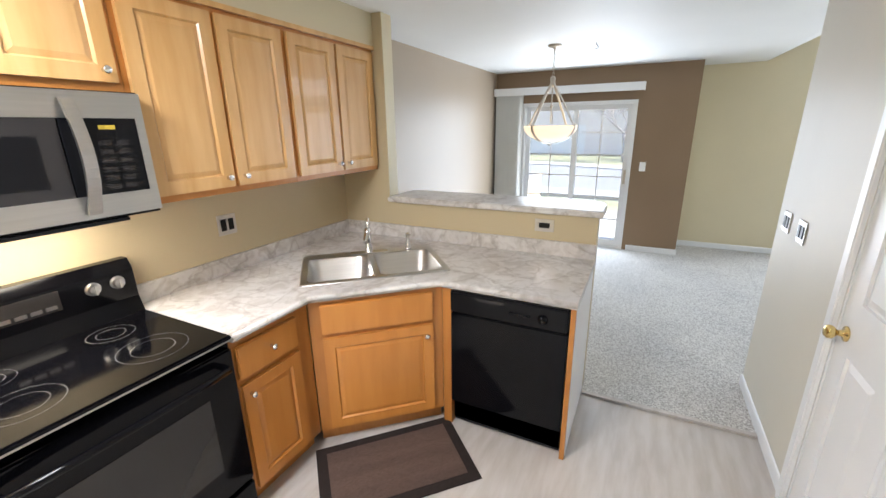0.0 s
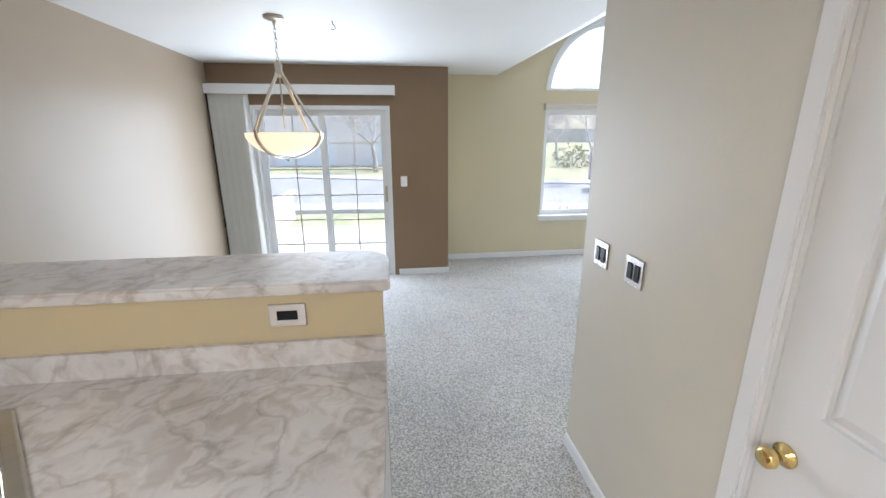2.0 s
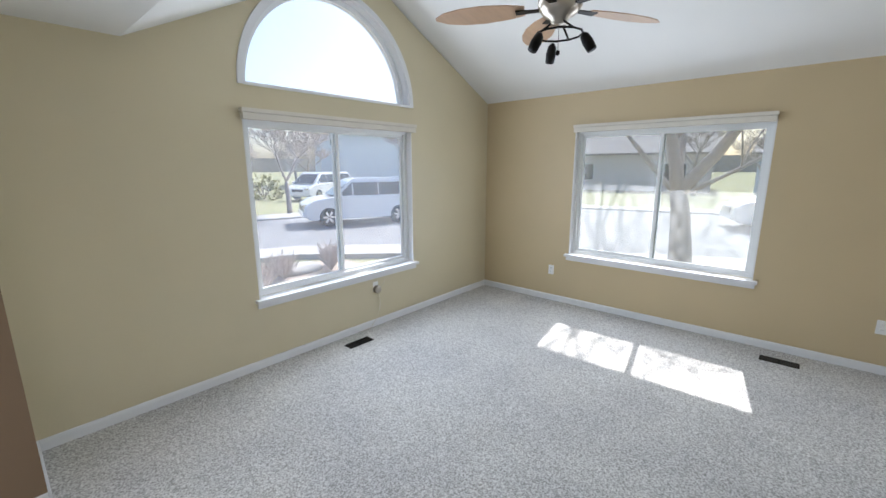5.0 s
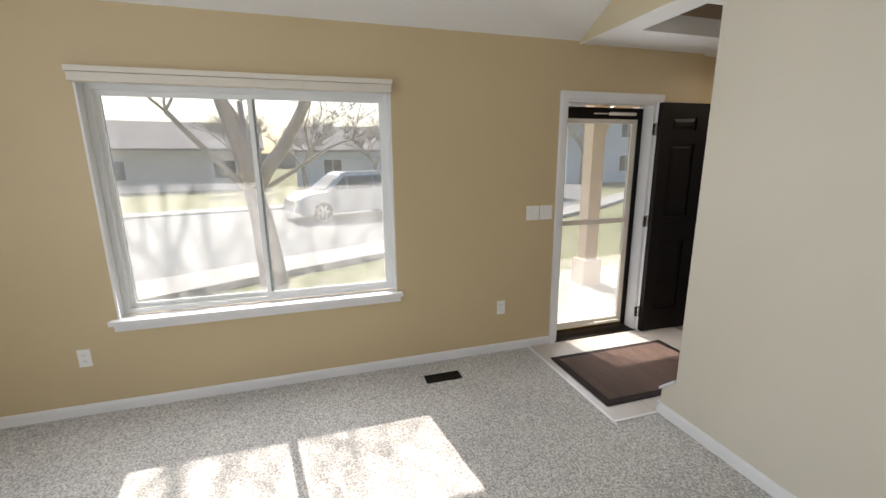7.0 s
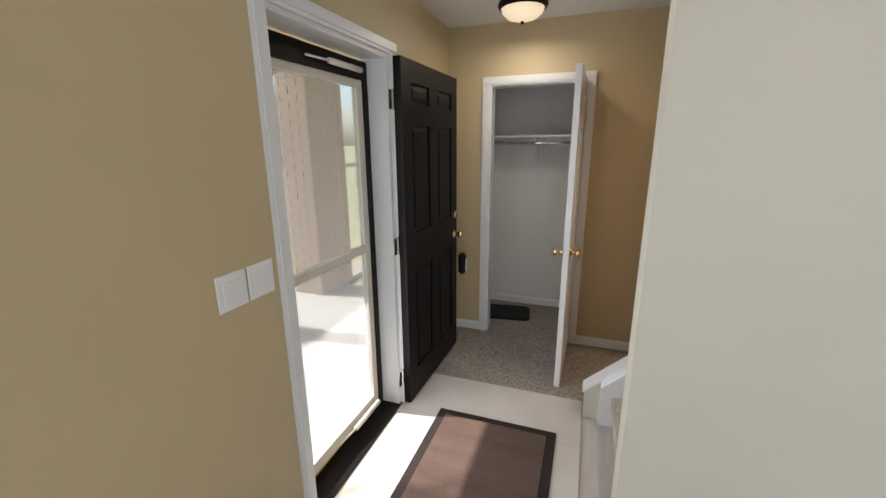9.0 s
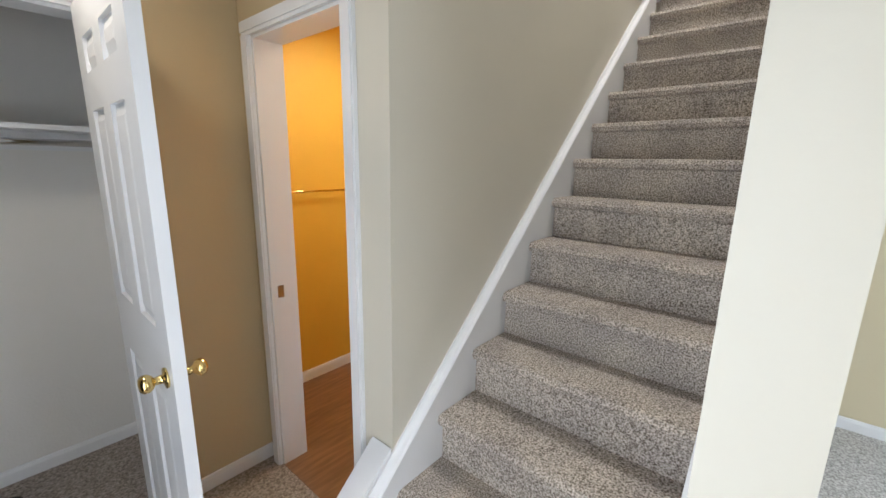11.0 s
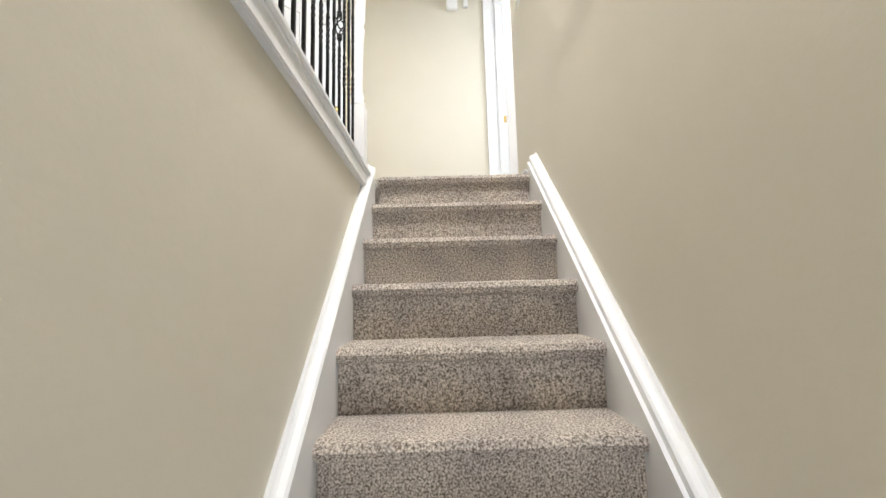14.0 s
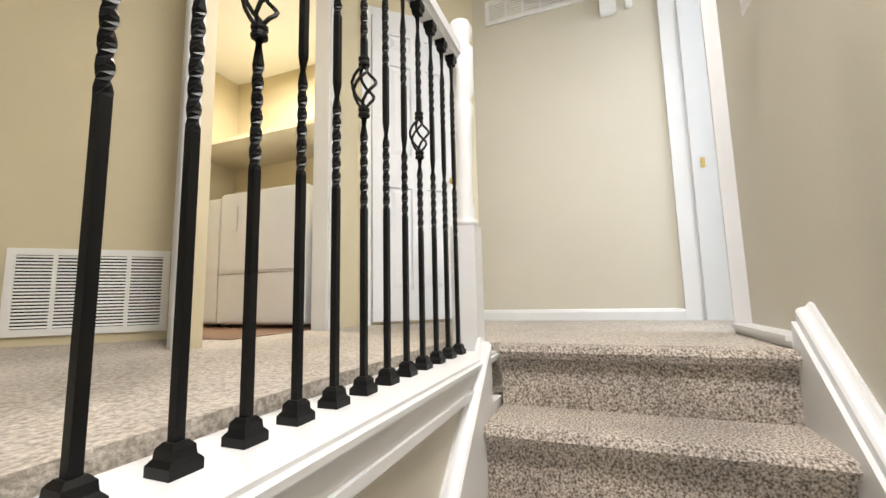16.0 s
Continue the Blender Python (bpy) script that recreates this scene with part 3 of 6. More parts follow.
structure("wall_closet_inside", boxes((3.16, 4.34, CY - WT - 0.72, CY - WT - 0.62, 0, CEIL), (3.06, 3.16, CY - WT - 0.72, CY - WT, 0, CEIL), (4.24, 4.38, CY - WT - 0.62, CY - WT, 0, CEIL)), "closet")
structure("wall_powder_inside", boxes((1.2, DX - WT, -3.42, -3.32, 0, CEIL), (1.1, 1.2, -3.42, SL - 0.13, 0, CEIL), (DX - WT, DX, -3.42, CY - WT, 0, CEIL)), "orange")
structure("wall_powder_skin", boxes((1.2, DX - WT - 0.002, SL - 0.14, SL - 0.127, 0, CEIL), (DX - WT - 0.012, DX - WT - 0.002, -3.32, -2.68, 0, CEIL), (DX - WT - 0.012, DX - WT - 0.002, -2.05, SL - 0.141, 0, CEIL)), "orange")
wall("wall_pantry_back", "x", 0.9, 1.0, -4.5, SL - 0.13, 0, CEIL, "cream")

# ---- upper storey ----
wall("wall_landing", "x", LX - WT, LX, -2.26, -0.55, UP, UC, "upper")
structure("wall_upper_room", boxes((LX, 0.6, 0.9, 1.0, CEIL + 0.145, UC), (0.5, 0.6, SY, 0.9, CEIL + 0.145, UC), (LX - WT, LX, -0.55, 1.0, UP, UC)), "upper")
wall("wall_upper_east", "x", FX - 0.12, FX - 0.001, -5.2, SR + 0.043, CEIL + 0.122, UC, "upper")
wall("wall_upper_south", "y", -5.3, -5.2, LX - 0.5, FX, UP, UC, "upper")


def slanted(name, a, b, z0, z1, material, t=0.11):
    """A wall along a line in plan, its visible face on the left of a to b."""
    a, b = Vector((*a, 0)), Vector((*b, 0))
    n = (b - a).normalized().cross(Vector((0, 0, 1))) * t
    bm = bmesh.new()
    loft(bm, [[(p.x, p.y, z) for p in (a, b, b + n, a + n)] for z in (z0, z1)])
    return structure(name, bm, material)


# ---- ceilings ----
structure("ceiling", boxes((WX - WT, 0.45, SR, NY + 0.15, CEIL, CEIL + 0.14), (WX - WT, TOPX - 0.1, SL, SR, CEIL, CEIL + 0.14), (WX - WT, 0.45, -4.6, SL, CEIL, CEIL + 0.14)), "ceiling")
bm = bmesh.new()
for a, b in ((0.45, RIDGE), (RIDGE, EX + 0.15)):
    za, zb = vault(a), (vault(b) if b < EX else vault(EX))
    loft(bm, [[(a, y, za), (b, y, zb), (b, y, zb + 0.12), (a, y, za + 0.12)] for y in (SY, NY + 0.15)])
structure("ceiling_vault", bm, "ceiling")
RC = (3.42, 3.92, -1.98, -1.04)
structure("ceiling_entry", boxes((FX, RC[0], -3.6, SY - 0.101, CEIL, CEIL + 0.12), (RC[1], EX + 0.17, -3.6, SY - 0.101, CEIL, CEIL + 0.12), (RC[0], RC[1], RC[3], SY - 0.101, CEIL, CEIL + 0.12), (RC[0], RC[1], -3.6, RC[2], CEIL, CEIL + 0.12), (DX - WT, FX, -3.6, SL - 0.1, CEIL, CEIL + 0.12), (0.9, DX - WT, -4.6, SL - 0.13, CEIL, CEIL + 0.02)), "ceiling")
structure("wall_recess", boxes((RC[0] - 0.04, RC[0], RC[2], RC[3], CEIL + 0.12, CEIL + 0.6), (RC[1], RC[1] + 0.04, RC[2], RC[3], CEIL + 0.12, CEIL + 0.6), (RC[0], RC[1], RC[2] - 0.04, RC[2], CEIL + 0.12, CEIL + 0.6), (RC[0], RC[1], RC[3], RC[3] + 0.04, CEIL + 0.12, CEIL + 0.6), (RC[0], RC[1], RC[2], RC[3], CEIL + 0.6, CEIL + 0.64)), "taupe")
strips("wall_vault_end", "cream", SY - 0.1, SY, [FX, EX + 0.1], lambda x: CEIL + 0.001, lambda x: max(vault(x) + 0.08, CEIL + 0.12))
structure("beam_entry", boxes((FX + 0.001, EX, SY - 0.1, SY - 0.001, CEIL - 0.004, CEIL + 0.0005)), "ceiling")
structure("ceiling_upper", boxes((LX - 0.6, FX, -5.3, 1.0, UC, UC + 0.1)), "ceiling")

# ---- stairs ----
flight = thing("staircase", "grey carpeted straight staircase between white skirt boards", "staircase", (TOPX + 13 * GO, (SL + SR) / 2, 0))
bm = bmesh.new()
prof = []
for k in range(1, 15):
    xn, z = TOPX + (14 - k) * GO, k * RISE
    prof += [(xn - 0.028, z - RISE), (xn - 0.028, z - 0.05), (xn - 0.004, z - 0.042), (xn + 0.004, z - 0.022), (xn - 0.006, z - 0.004), (xn - 0.03, z)]
prof += [(TOPX - 0.06, UP + 0.0005), (TOPX - 0.06, UP - 0.3), (TOPX + 12 * GO, -0.1), (TOPX + 13 * GO - 0.03, -0.1)]
loft(bm, [[(x, y, z) for x, z in prof] for y in (SL + 0.012, SR - 0.012)])
part("carpet", bm, "stair", flight, world=True)
for y0, y1 in ((SL - 0.030, SL + 0.011), (SR - 0.012, SR + 0.043)):
    bm = bmesh.new()
    xa, xb = TOPX + (-0.04 if y0 > -1.2 else 0.10), TOPX + 13 * GO + 0.06
    sl = RISE / GO
    up = 0.036 if y0 > -1.2 else 0.074
    top = lambda x: UP + (TOPX - x) * sl + up
    loft(bm, [[(xa, y, UP - 0.3), (xa, y, top(xa)), (xb, y, top(xb)), (xb, y, 0.0), (xb - 0.15, y, 0.0)] for y in (y0, y1)])
    s = part("skirt_board", bm, "trim", flight, world=True)
    bm = bmesh.new()
    out = 1 if y0 > -1.2 else -1
    ya = y1 if out > 0 else y0
    prof = [(0.0, 0.0), (0.0, 0.048), (0.010, 0.054), (0.015, 0.046), (0.021, 0.040), (0.036, 0.036), (0.043, 0.028), (0.043, 0.0)]
    loft(bm, [[(x, ya - out * d, top(x) + k) for d, k in prof] for x in (xa, xb)])
    part("skirt_cap", bm, "trim", flight, world=True)


# ---- doors and casings ----
def six_panel(at, turn, w, h, material, label, knob="brass", t=0.035, name="panel_door", both=True, knob_z=0.93, deadbolt=False):
    """A six-panel door; its hinge side at the origin, its width along x."""
    d = thing(name, label, "door", at, turn=turn)
    st, mid = 0.113, 0.13 if w > 0.75 else 0.10
    cols = [(st, (w - mid) / 2), ((w + mid) / 2, w - st)]
    rows = [(0.20, 0.855), (1.068, 1.686), (1.80, h - 0.115)]
    bm = bmesh.new()
    box(bm, 0.001, w - 0.001, -t / 2 + 0.012, t / 2 - 0.012, 0.012, h - 0.001)
    for x0, x1 in ((0, st), ((w - mid) / 2, (w + mid) / 2), (w - st, w)):
        box(bm, x0, x1, -t / 2, t / 2, 0.01, h)
    zs = [0.01] + [z for r in rows for z in r] + [h]
    for z0, z1 in zip(zs[::2], zs[1::2]):
        for x0, x1 in cols:
            box(bm, x0, x1, -t / 2, t / 2, z0, z1)
    part("slab", bm, material, d)
    for x0, x1 in cols:
        for z0, z1 in rows:
            bm = bmesh.new()
            for s in (-1, 1):
                a, b, e = s * (t / 2 - 0.012), s * (t / 2 - 0.003), s * (t / 2)
                r1 = [(x0, z0), (x1, z0), (x1, z1), (x0, z1)]
                ins = lambda q: [(x0 + q, z0 + q), (x1 - q, z0 + q), (x1 - q, z1 - q), (x0 + q, z1 - q)]
                loft(bm, [[(x, a, z) for x, z in ins(0.010)], [(x, b, z) for x, z in ins(0.036)]])
            part("panel", bm, material, d)
    kx = w - 0.065
    k = part("knob", knob_mesh(kx, knob_z, t, both), knob, d, "polished brass knob", smooth=True)
    if deadbolt:
        bm = bmesh.new()
        lathe(bm, (kx, -t / 2, knob_z + 0.15), [(0, 0.03), (-0.012, 0.03), (-0.018, 0.022), (-0.02, 0.001)], axis="y")
        box(bm, kx - 0.012, kx + 0.012, -t / 2 - 0.035, -t / 2 - 0.015, knob_z + 0.14, knob_z + 0.16)
        part("deadbolt", bm, knob, d, "brass deadbolt turn")
    return d


def knob_mesh(x, z, t, both=True):
    bm = bmesh.new()
    for s in (1, -1) if both else (-1,):
        p = [(0, 0.03), (0.006, 0.03), (0.009, 0.013), (0.03, 0.011), (0.036, 0.02), (0.046, 0.0265), (0.058, 0.026), (0.066, 0.018), (0.068, 0.001)]
        lathe(bm, (x, s * t / 2, z), [(s * a, r) for a, r in p], 20, "y")
    return bm


def hinge(door, at, turn=0.0, material="nickel"):
    """A hinge at a place of the world, as a part of its door."""
    h = new("hinge")
    h.parent = door
    h.matrix_basis = door.matrix_basis.inverted() @ pose(*at, 0, 0, turn)
    tagged(h, "bright metal hinge screwed to the white jamb")
    bm = bmesh.new()
    lathe(bm, (0, 0, -0.05), [(0, 0.007), (0.1, 0.007)], 10)
    lathe(bm, (0, 0, 0.05), [(0, 0.005), (0.006, 0.004)], 10)
    part("knuckle", bm, material, h)
    part("leaf", boxes((-0.045, 0.045, -0.003, 0.0, -0.048, 0.048)), material, h)
    return h


# pantry door, closed
casing("door_casing_pantry", "x", 0.0, -1, PD[0], PD[1], 0, 2.04)
structure("door_jamb_pantry", boxes((0.0, WT, PD[0], PD[0] + 0.012, 0, 2.04), (0.0, WT, PD[1] - 0.012, PD[1], 0, 2.04), (0.0, WT, PD[0] + 0.012, PD[1] - 0.012, 2.028, 2.04)), "trim")
pantry = six_panel((0.022, PD[0] + 0.014, 0), 90, 0.807, 2.022, "trim", "white six-panel pantry door closed beside the switches")
for z in (0.25, 1.8):
    hinge(pantry, (-0.006, PD[0] + 0.008, z), 90)

# closet door, open
casing("door_casing_closet", "y", CY, 1, 3.36, 4.055, 0, 2.02)
structure("door_jamb_closet", boxes((3.36, 3.372, CY - WT, CY, 0, 2.02), (4.043, 4.055, CY - WT, CY, 0, 2.02), (3.372, 4.043, CY - WT, CY, 2.008, 2.02)), "trim")
six_panel((3.38, CY + 0.02, 0), 88.5, 0.67, 2.02, "trim", "white six-panel closet door standing open over grey carpet")
structure("latch_plate", boxes((4.0415, 4.043, CY - 0.07, CY - 0.04, 0.90, 0.96)), "nickel")

# powder room doorway
casing("door_casing_powder_room", "x", DX, 1, -2.68, -2.05, 0, 2.04)
structure("door_jamb_powder_room", boxes((DX - WT - 0.014, DX, -2.68, -2.668, 0, 2.04), (DX - WT - 0.014, DX, -2.062, -2.05, 0, 2.04), (DX - WT - 0.014, DX, -2.668, -2.062, 2.028, 2.04)), "trim")
structure("strike_plate", boxes((DX - 0.06, DX - 0.03, -2.668, -2.6665, 0.90, 0.96)), "nickel")
rod = thing("towel_rail", "thin brass towel rail on the orange wall", "towel rail", (2.25, -3.30, 1.345))
bm = bmesh.new()
tube(bm, [(-0.32, 0.03, 0), (0.32, 0.03, 0)], 0.007)
part("bar", bm, "brass", rod, smooth=True)
for x in (-0.32, 0.32):
    bm = bmesh.new()
    lathe(bm, (x, -0.02, 0), [(0, 0.022), (0.008, 0.022), (0.012, 0.01), (0.06, 0.012), (0.064, 0.002)], 12, "y")
    part("bracket", bm, "brass", rod, smooth=True)

# front door and storm door
casing("door_casing_front", "x", EX, -1, FD[0], FD[1], 0, 2.04)
structure("door_jamb_front", boxes((EX - 0.001, EX + 0.15, FD[0], FD[0] + 0.025, 0.02, 2.04), (EX, EX + 0.15, FD[1] - 0.02, FD[1], 0.02, 2.04), (EX, EX + 0.15, FD[0] + 0.025, FD[1] - 0.02, 2.02, 2.04)), "trim")
structure("door_threshold", boxes((EX - 0.01, EX + 0.19, FD[0], FD[1], 0.0, 0.02)), "bdoor")
front = six_panel((EX - 0.045, FD[0] - 0.005, 0.012), -91.5, 0.86, 2.02, "bdoor", "dark bronze six-panel front door folded back against the wall", t=0.044, name="front_door", both=False, deadbolt=True, knob_z=0.93)
bm = bmesh.new()
tube(bm, [(0.808 + 0.006 * math.cos(q * math.pi / 8), -0.078 + 0.034 * math.cos(q * math.pi / 8), 0.845 + 0.062 * math.sin(q * math.pi / 8)) for q in range(17)], 0.0045)
lock = thing("key_box", "black plastic key lock box hanging from the front door knob", "lock box", (EX - 0.045, FD[0] - 0.005, 0.012), turn=-91.5)
part("shackle", bm, "nickel", lock, smooth=True)
bm = bbox(0.778, 0.842, -0.115, -0.06, 0.625, 0.785, w=0.014)
body = part("case", bm, "blackm", lock)
for i in range(5):
    for j in range(2):
        part("button", bbox(0.793 + 0.020 * j, 0.807 + 0.020 * j, -0.119, -0.115, 0.65 + 0.020 * i, 0.664 + 0.020 * i, w=0.001, seg=1), "pwhite", body)
for z in (0.2, 1.04, 1.82):
    hinge(front, (EX - 0.02, FD[0] + 0.003, z), 90, "chrome")
storm = thing("storm_door", "aluminium storm door with two glass panes in a dark frame", "storm door", (EX + 0.13, FD[0] + 0.03, 0.03))
w, h = FD[1] - FD[0] - 0.05, 1.97
fr = boxes((-0.02, 0.03, 0.0, 0.045, 0, h), (-0.02, 0.03, w - 0.03, w, 0, h), (-0.02, 0.03, 0.045, w - 0.03, h - 0.09, h))
part("frame", fr, "bdoor", storm)
sash = boxes((-0.012, 0.018, 0.045, 0.095, 0.03, h - 0.09), (-0.012, 0.018, w - 0.06, w - 0.03, 0.03, h - 0.09), (-0.012, 0.018, 0.095, w - 0.06, 0.03, 0.09), (-0.012, 0.018, 0.095, w - 0.06, h - 0.125, h - 0.09), (-0.014, 0.02, 0.095, w - 0.06, 0.99, 1.03))
part("sash", sash, "shade", storm, "beige metal sash")
for z0, z1 in ((0.09, 0.99), (1.03, h - 0.125)):
    p = part("pane", boxes((0.0, 0.004, 0.095, w - 0.06, z0, z1)), "glass", storm)
    p.visible_shadow = False
part("sill_strip", boxes((-0.02, 0.012, 0.05, w - 0.03, 0.0, 0.03)), "brass", storm, "brass coloured sill strip")
for z in (0.06, h - 0.05):
    bm = bmesh.new()
    tube(bm, [(-0.045, 0.10, z), (-0.045, 0.36, z)], 0.014)
    tube(bm, [(-0.045, 0.36, z), (-0.03, 0.5, z)], 0.005)
    part("closer", bm, "shade", storm, "pneumatic closer tube", smooth=True)
part("handle", bbox(-0.05, -0.03, w - 0.055, w - 0.035, 0.96, 1.06, w=0.004), "nickel", storm)


# ---- windows ----
def slider(name, axis, face, a0, a1, z0, z1, mid, label):
    """Two sliding sashes in a vinyl frame, with lined reveals and a sill board; face is the inner wall face, the outside lies at larger x or y."""
    win = thing(name, label, "window", (face, a0, z0) if axis == "x" else (a0, face, z0))

    def b(u0, u1, d0, d1, k0, k1):
        return (face + d0, face + d1, u0, u1, k0, k1) if axis == "x" else (u0, u1, face + d0, face + d1, k0, k1)
    t = 0.012
    part("reveal", boxes(b(a0, a0 + t, 0.0, 0.15, z0, z1), b(a1 - t, a1, 0.0, 0.15, z0, z1), b(a0 + t, a1 - t, 0.0, 0.15, z1 - t, z1)), "trim", win, world=True)
    f = 0.032
    q0, q1, y0, y1 = a0 + t, a1 - t, z0 + 0.02, z1 - t
    part("window_frame", boxes(b(q0, q0 + f, 0.07, 0.14, y0, y1), b(q1 - f, q1, 0.07, 0.14, y0, y1), b(q0 + f, q1 - f, 0.07, 0.14, y0, y0 + f), b(q0 + f, q1 - f, 0.07, 0.14, y1 - f, y1)), "vinyl", win, world=True)
    for i, (s0, s1, d) in enumerate(((q0 + f, mid + 0.02, 0.075), (mid - 0.02, q1 - f, 0.105))):
        g = 0.027
        k0, k1 = y0 + f, y1 - f
        sa = part("sash", boxes(b(s0, s0 + g, d, d + 0.028, k0, k1), b(s1 - g, s1, d, d + 0.028, k0, k1), b(s0 + g, s1 - g, d, d + 0.028, k0, k0 + g), b(s0 + g, s1 - g, d, d + 0.028, k1 - g, k1)), "vinyl", win, world=True)
        p = part("pane", boxes(b(s0 + g, s1 - g, d + 0.012, d + 0.016, k0 + g, k1 - g)), "glassn" if axis == "y" else "glass", sa, world=True)
        p.visible_shadow = False
    for z in (z0 + 0.22, z1 - 0.30):
        part("latch", boxes(b(mid - 0.008, mid + 0.008, 0.055, 0.075, z, z + 0.07)), "vinyl", win, world=True)
    bm = boxes(b(a0 - 0.035, a1 + 0.035, -0.055, -0.001, z0 - 0.012, z0 + 0.016), b(a0 + 0.001, a1 - 0.001, -0.001, 0.07, z0 - 0.001, z0 + 0.016), b(a0 - 0.02, a1 + 0.02, -0.02, -0.001, z0 - 0.06, z0 - 0.012))
    part("window_sill", bm, "trim", win, world=True)
    return win


slider("window_north", "y", NY, *W1, 2.0, "white vinyl sliding window with a wide white sill, lower north wall")
slider("window_east", "x", EX, *W2, 1.53, "white vinyl sliding window with white sill facing the street tree")
for nm, row in (("north", (W1[0] - 0.02, W1[1] + 0.02, NY - 0.065, NY - 0.002, 2.02, 2.095)), ("east", (EX - 0.065, EX - 0.002, W2[0] - 0.004, W2[1] + 0.004, 2.035, 2.11))):
    v = thing("blind_headrail", f"raised cream pleated blind and headrail over the {nm} window", "blind", (row[0], row[2], row[4]))
    part("headrail", boxes((*row[:4], row[4] + 0.045, row[5])), "shade", v, world=True)
    s = 0.006
    part("stacked_fabric", boxes((row[0] + s, row[1] - s if nm == "north" else row[1] - 0.002, row[2] + s, row[3] - 0.002 if nm == "north" else row[3] - s, row[4] - 0.005, row[4] + 0.042)), "shade", v, world=True)

# arched window
aw = thing("window_arched", "half-round white framed fixed window high under the vault", "window", (AX, NY, AZ))
n = 40


def half_ring(r0, r1, d0, d1):
    bm = bmesh.new()
    rings = []
    for i in range(n + 1):
        a = math.pi * i / n
        c, s = math.cos(a), math.sin(a)
        rings.append([(AX + r0 * c, NY + d0, AZ + r0 * s), (AX + r1 * c, NY + d0, AZ + r1 * s), (AX + r1 * c, NY + d1, AZ + r1 * s), (AX + r0 * c, NY + d1, AZ + r0 * s)])
    loft(bm, rings)
    return bm


part("casing", half_ring(AR - 0.006, AR + 0.045, -0.014, 0.002), "trim", aw, world=True)
part("reveal", half_ring(AR - 0.014, AR + 0.004, 0.002, 0.15), "trim", aw, world=True)
part("window_frame", half_ring(AR - 0.055, AR - 0.014, 0.08, 0.14), "vinyl", aw, world=True)
part("window_sill", boxes((AX - AR, AX + AR, NY - 0.014, NY + 0.15, AZ - 0.004, AZ + 0.018)), "trim", aw, world=True)
bm = bmesh.new()
ring = [(AX + (AR - 0.05) * math.cos(math.pi * i / n), AZ + 0.018 + (AR - 0.055) * math.sin(math.pi * i / n)) for i in range(n + 1)]
loft(bm, [[(x, NY + d, z) for x, z in ring] for d in (0.10, 0.104)])
part("pane", bm, "glassn", aw, world=True).visible_shadow = False

# patio door
pt = thing("patio_door", "white sliding glass patio door with thin grey grid bars", "patio door", (-1.69, PY, 0))
p0, p1 = -2.45, -0.93
part("door_frame", boxes((p0, p0 + 0.045, PY - 0.012, PY + 0.15, 0.0, 2.02), (p1 - 0.045, p1, PY - 0.012, PY + 0.15, 0.0, 2.02), (p0 + 0.045, p1 - 0.045, PY - 0.012, PY + 0.15, 1.975, 2.02), (p0 + 0.045, p1 - 0.045, PY, PY + 0.15, 0.0, 0.035)), "trim", pt, world=True)
for s0, s1, d in ((p0 + 0.045, -1.66, 0.09), (-1.73, p1 - 0.045, 0.04)):
    g = 0.062
    sa = part("sash", boxes((s0, s0 + g, PY + d, PY + d + 0.04, 0.035, 1.975), (s1 - g, s1, PY + d, PY + d + 0.04, 0.035, 1.975), (s0 + g, s1 - g, PY + d, PY + d + 0.04, 0.035, 0.115), (s0 + g, s1 - g, PY + d, PY + d + 0.04, 1.915, 1.975)), "trim", pt, world=True)
    part("pane", boxes((s0 + g, s1 - g, PY + d + 0.018, PY + d + 0.022, 0.115, 1.915)), "glassn", sa, world=True).visible_shadow = False
    xm = (s0 + s1) / 2
    part("grid_bar", boxes((xm - 0.006, xm + 0.006, PY + d + 0.012, PY + d + 0.017, 0.115, 1.915)), "plate", sa, world=True)
    for k in range(1, 6):
        z = 0.115 + 0.3 * k
        part("grid_bar", boxes((s0 + g, xm - 0.0065, PY + d + 0.012, PY + d + 0.017, z - 0.006, z + 0.006), (xm + 0.0065, s1 - g, PY + d + 0.012, PY + d + 0.017, z - 0.006, z + 0.006)), "plate", sa, world=True)
part("handle", boxes((p1 - 0.085, p1 - 0.055, PY + 0.0, PY + 0.04, 0.93, 1.12)), "nickel", pt, "brushed metal pull handle", world=True)

vb = thing("vertical_blinds", "off-white vertical blinds stacked open beside the patio door", "blinds", (-2.62, PY - 0.08, 0.03))
part("valence", boxes((WX + 0.002, -0.865, PY - 0.115, PY - 0.105, 2.125, 2.225), (-0.875, -0.865, PY - 0.105, PY - 0.003, 2.125, 2.225), (WX + 0.002, -0.875, PY - 0.105, PY - 0.003, 2.215, 2.225)), "trim", vb, "white painted valence board", world=True)
part("head_track", boxes((WX + 0.01, -0.88, PY - 0.085, PY - 0.045, 2.13, 2.165)), "pwhite", vb, world=True)
for i in range(14):
    x = WX + 0.05 + i * 0.0265
    bm = bmesh.new()
    ring = []
    for s in range(7):
        u = s / 6 - 0.5
        ring.append((x + 0.010 * math.cos(u * 3) + (0.046 + 0.008 * math.sin(i * 2.3)) * u, PY - 0.062 + 0.066 * u))
    off = [(a + 0.0015, b + 0.0006) for a, b in ring][::-1]
    loft(bm, [[(a, b, z) for a, b in ring + off] for z in (0.04 + 0.002 * (i % 3), 2.13)])
    part("vane", bm, "blind", vb, world=True)
bm = bmesh.new()
tube(bm, [(WX + 0.03, PY - 0.13, 2.12), (WX + 0.028, PY - 0.125, 0.12)], 0.004)
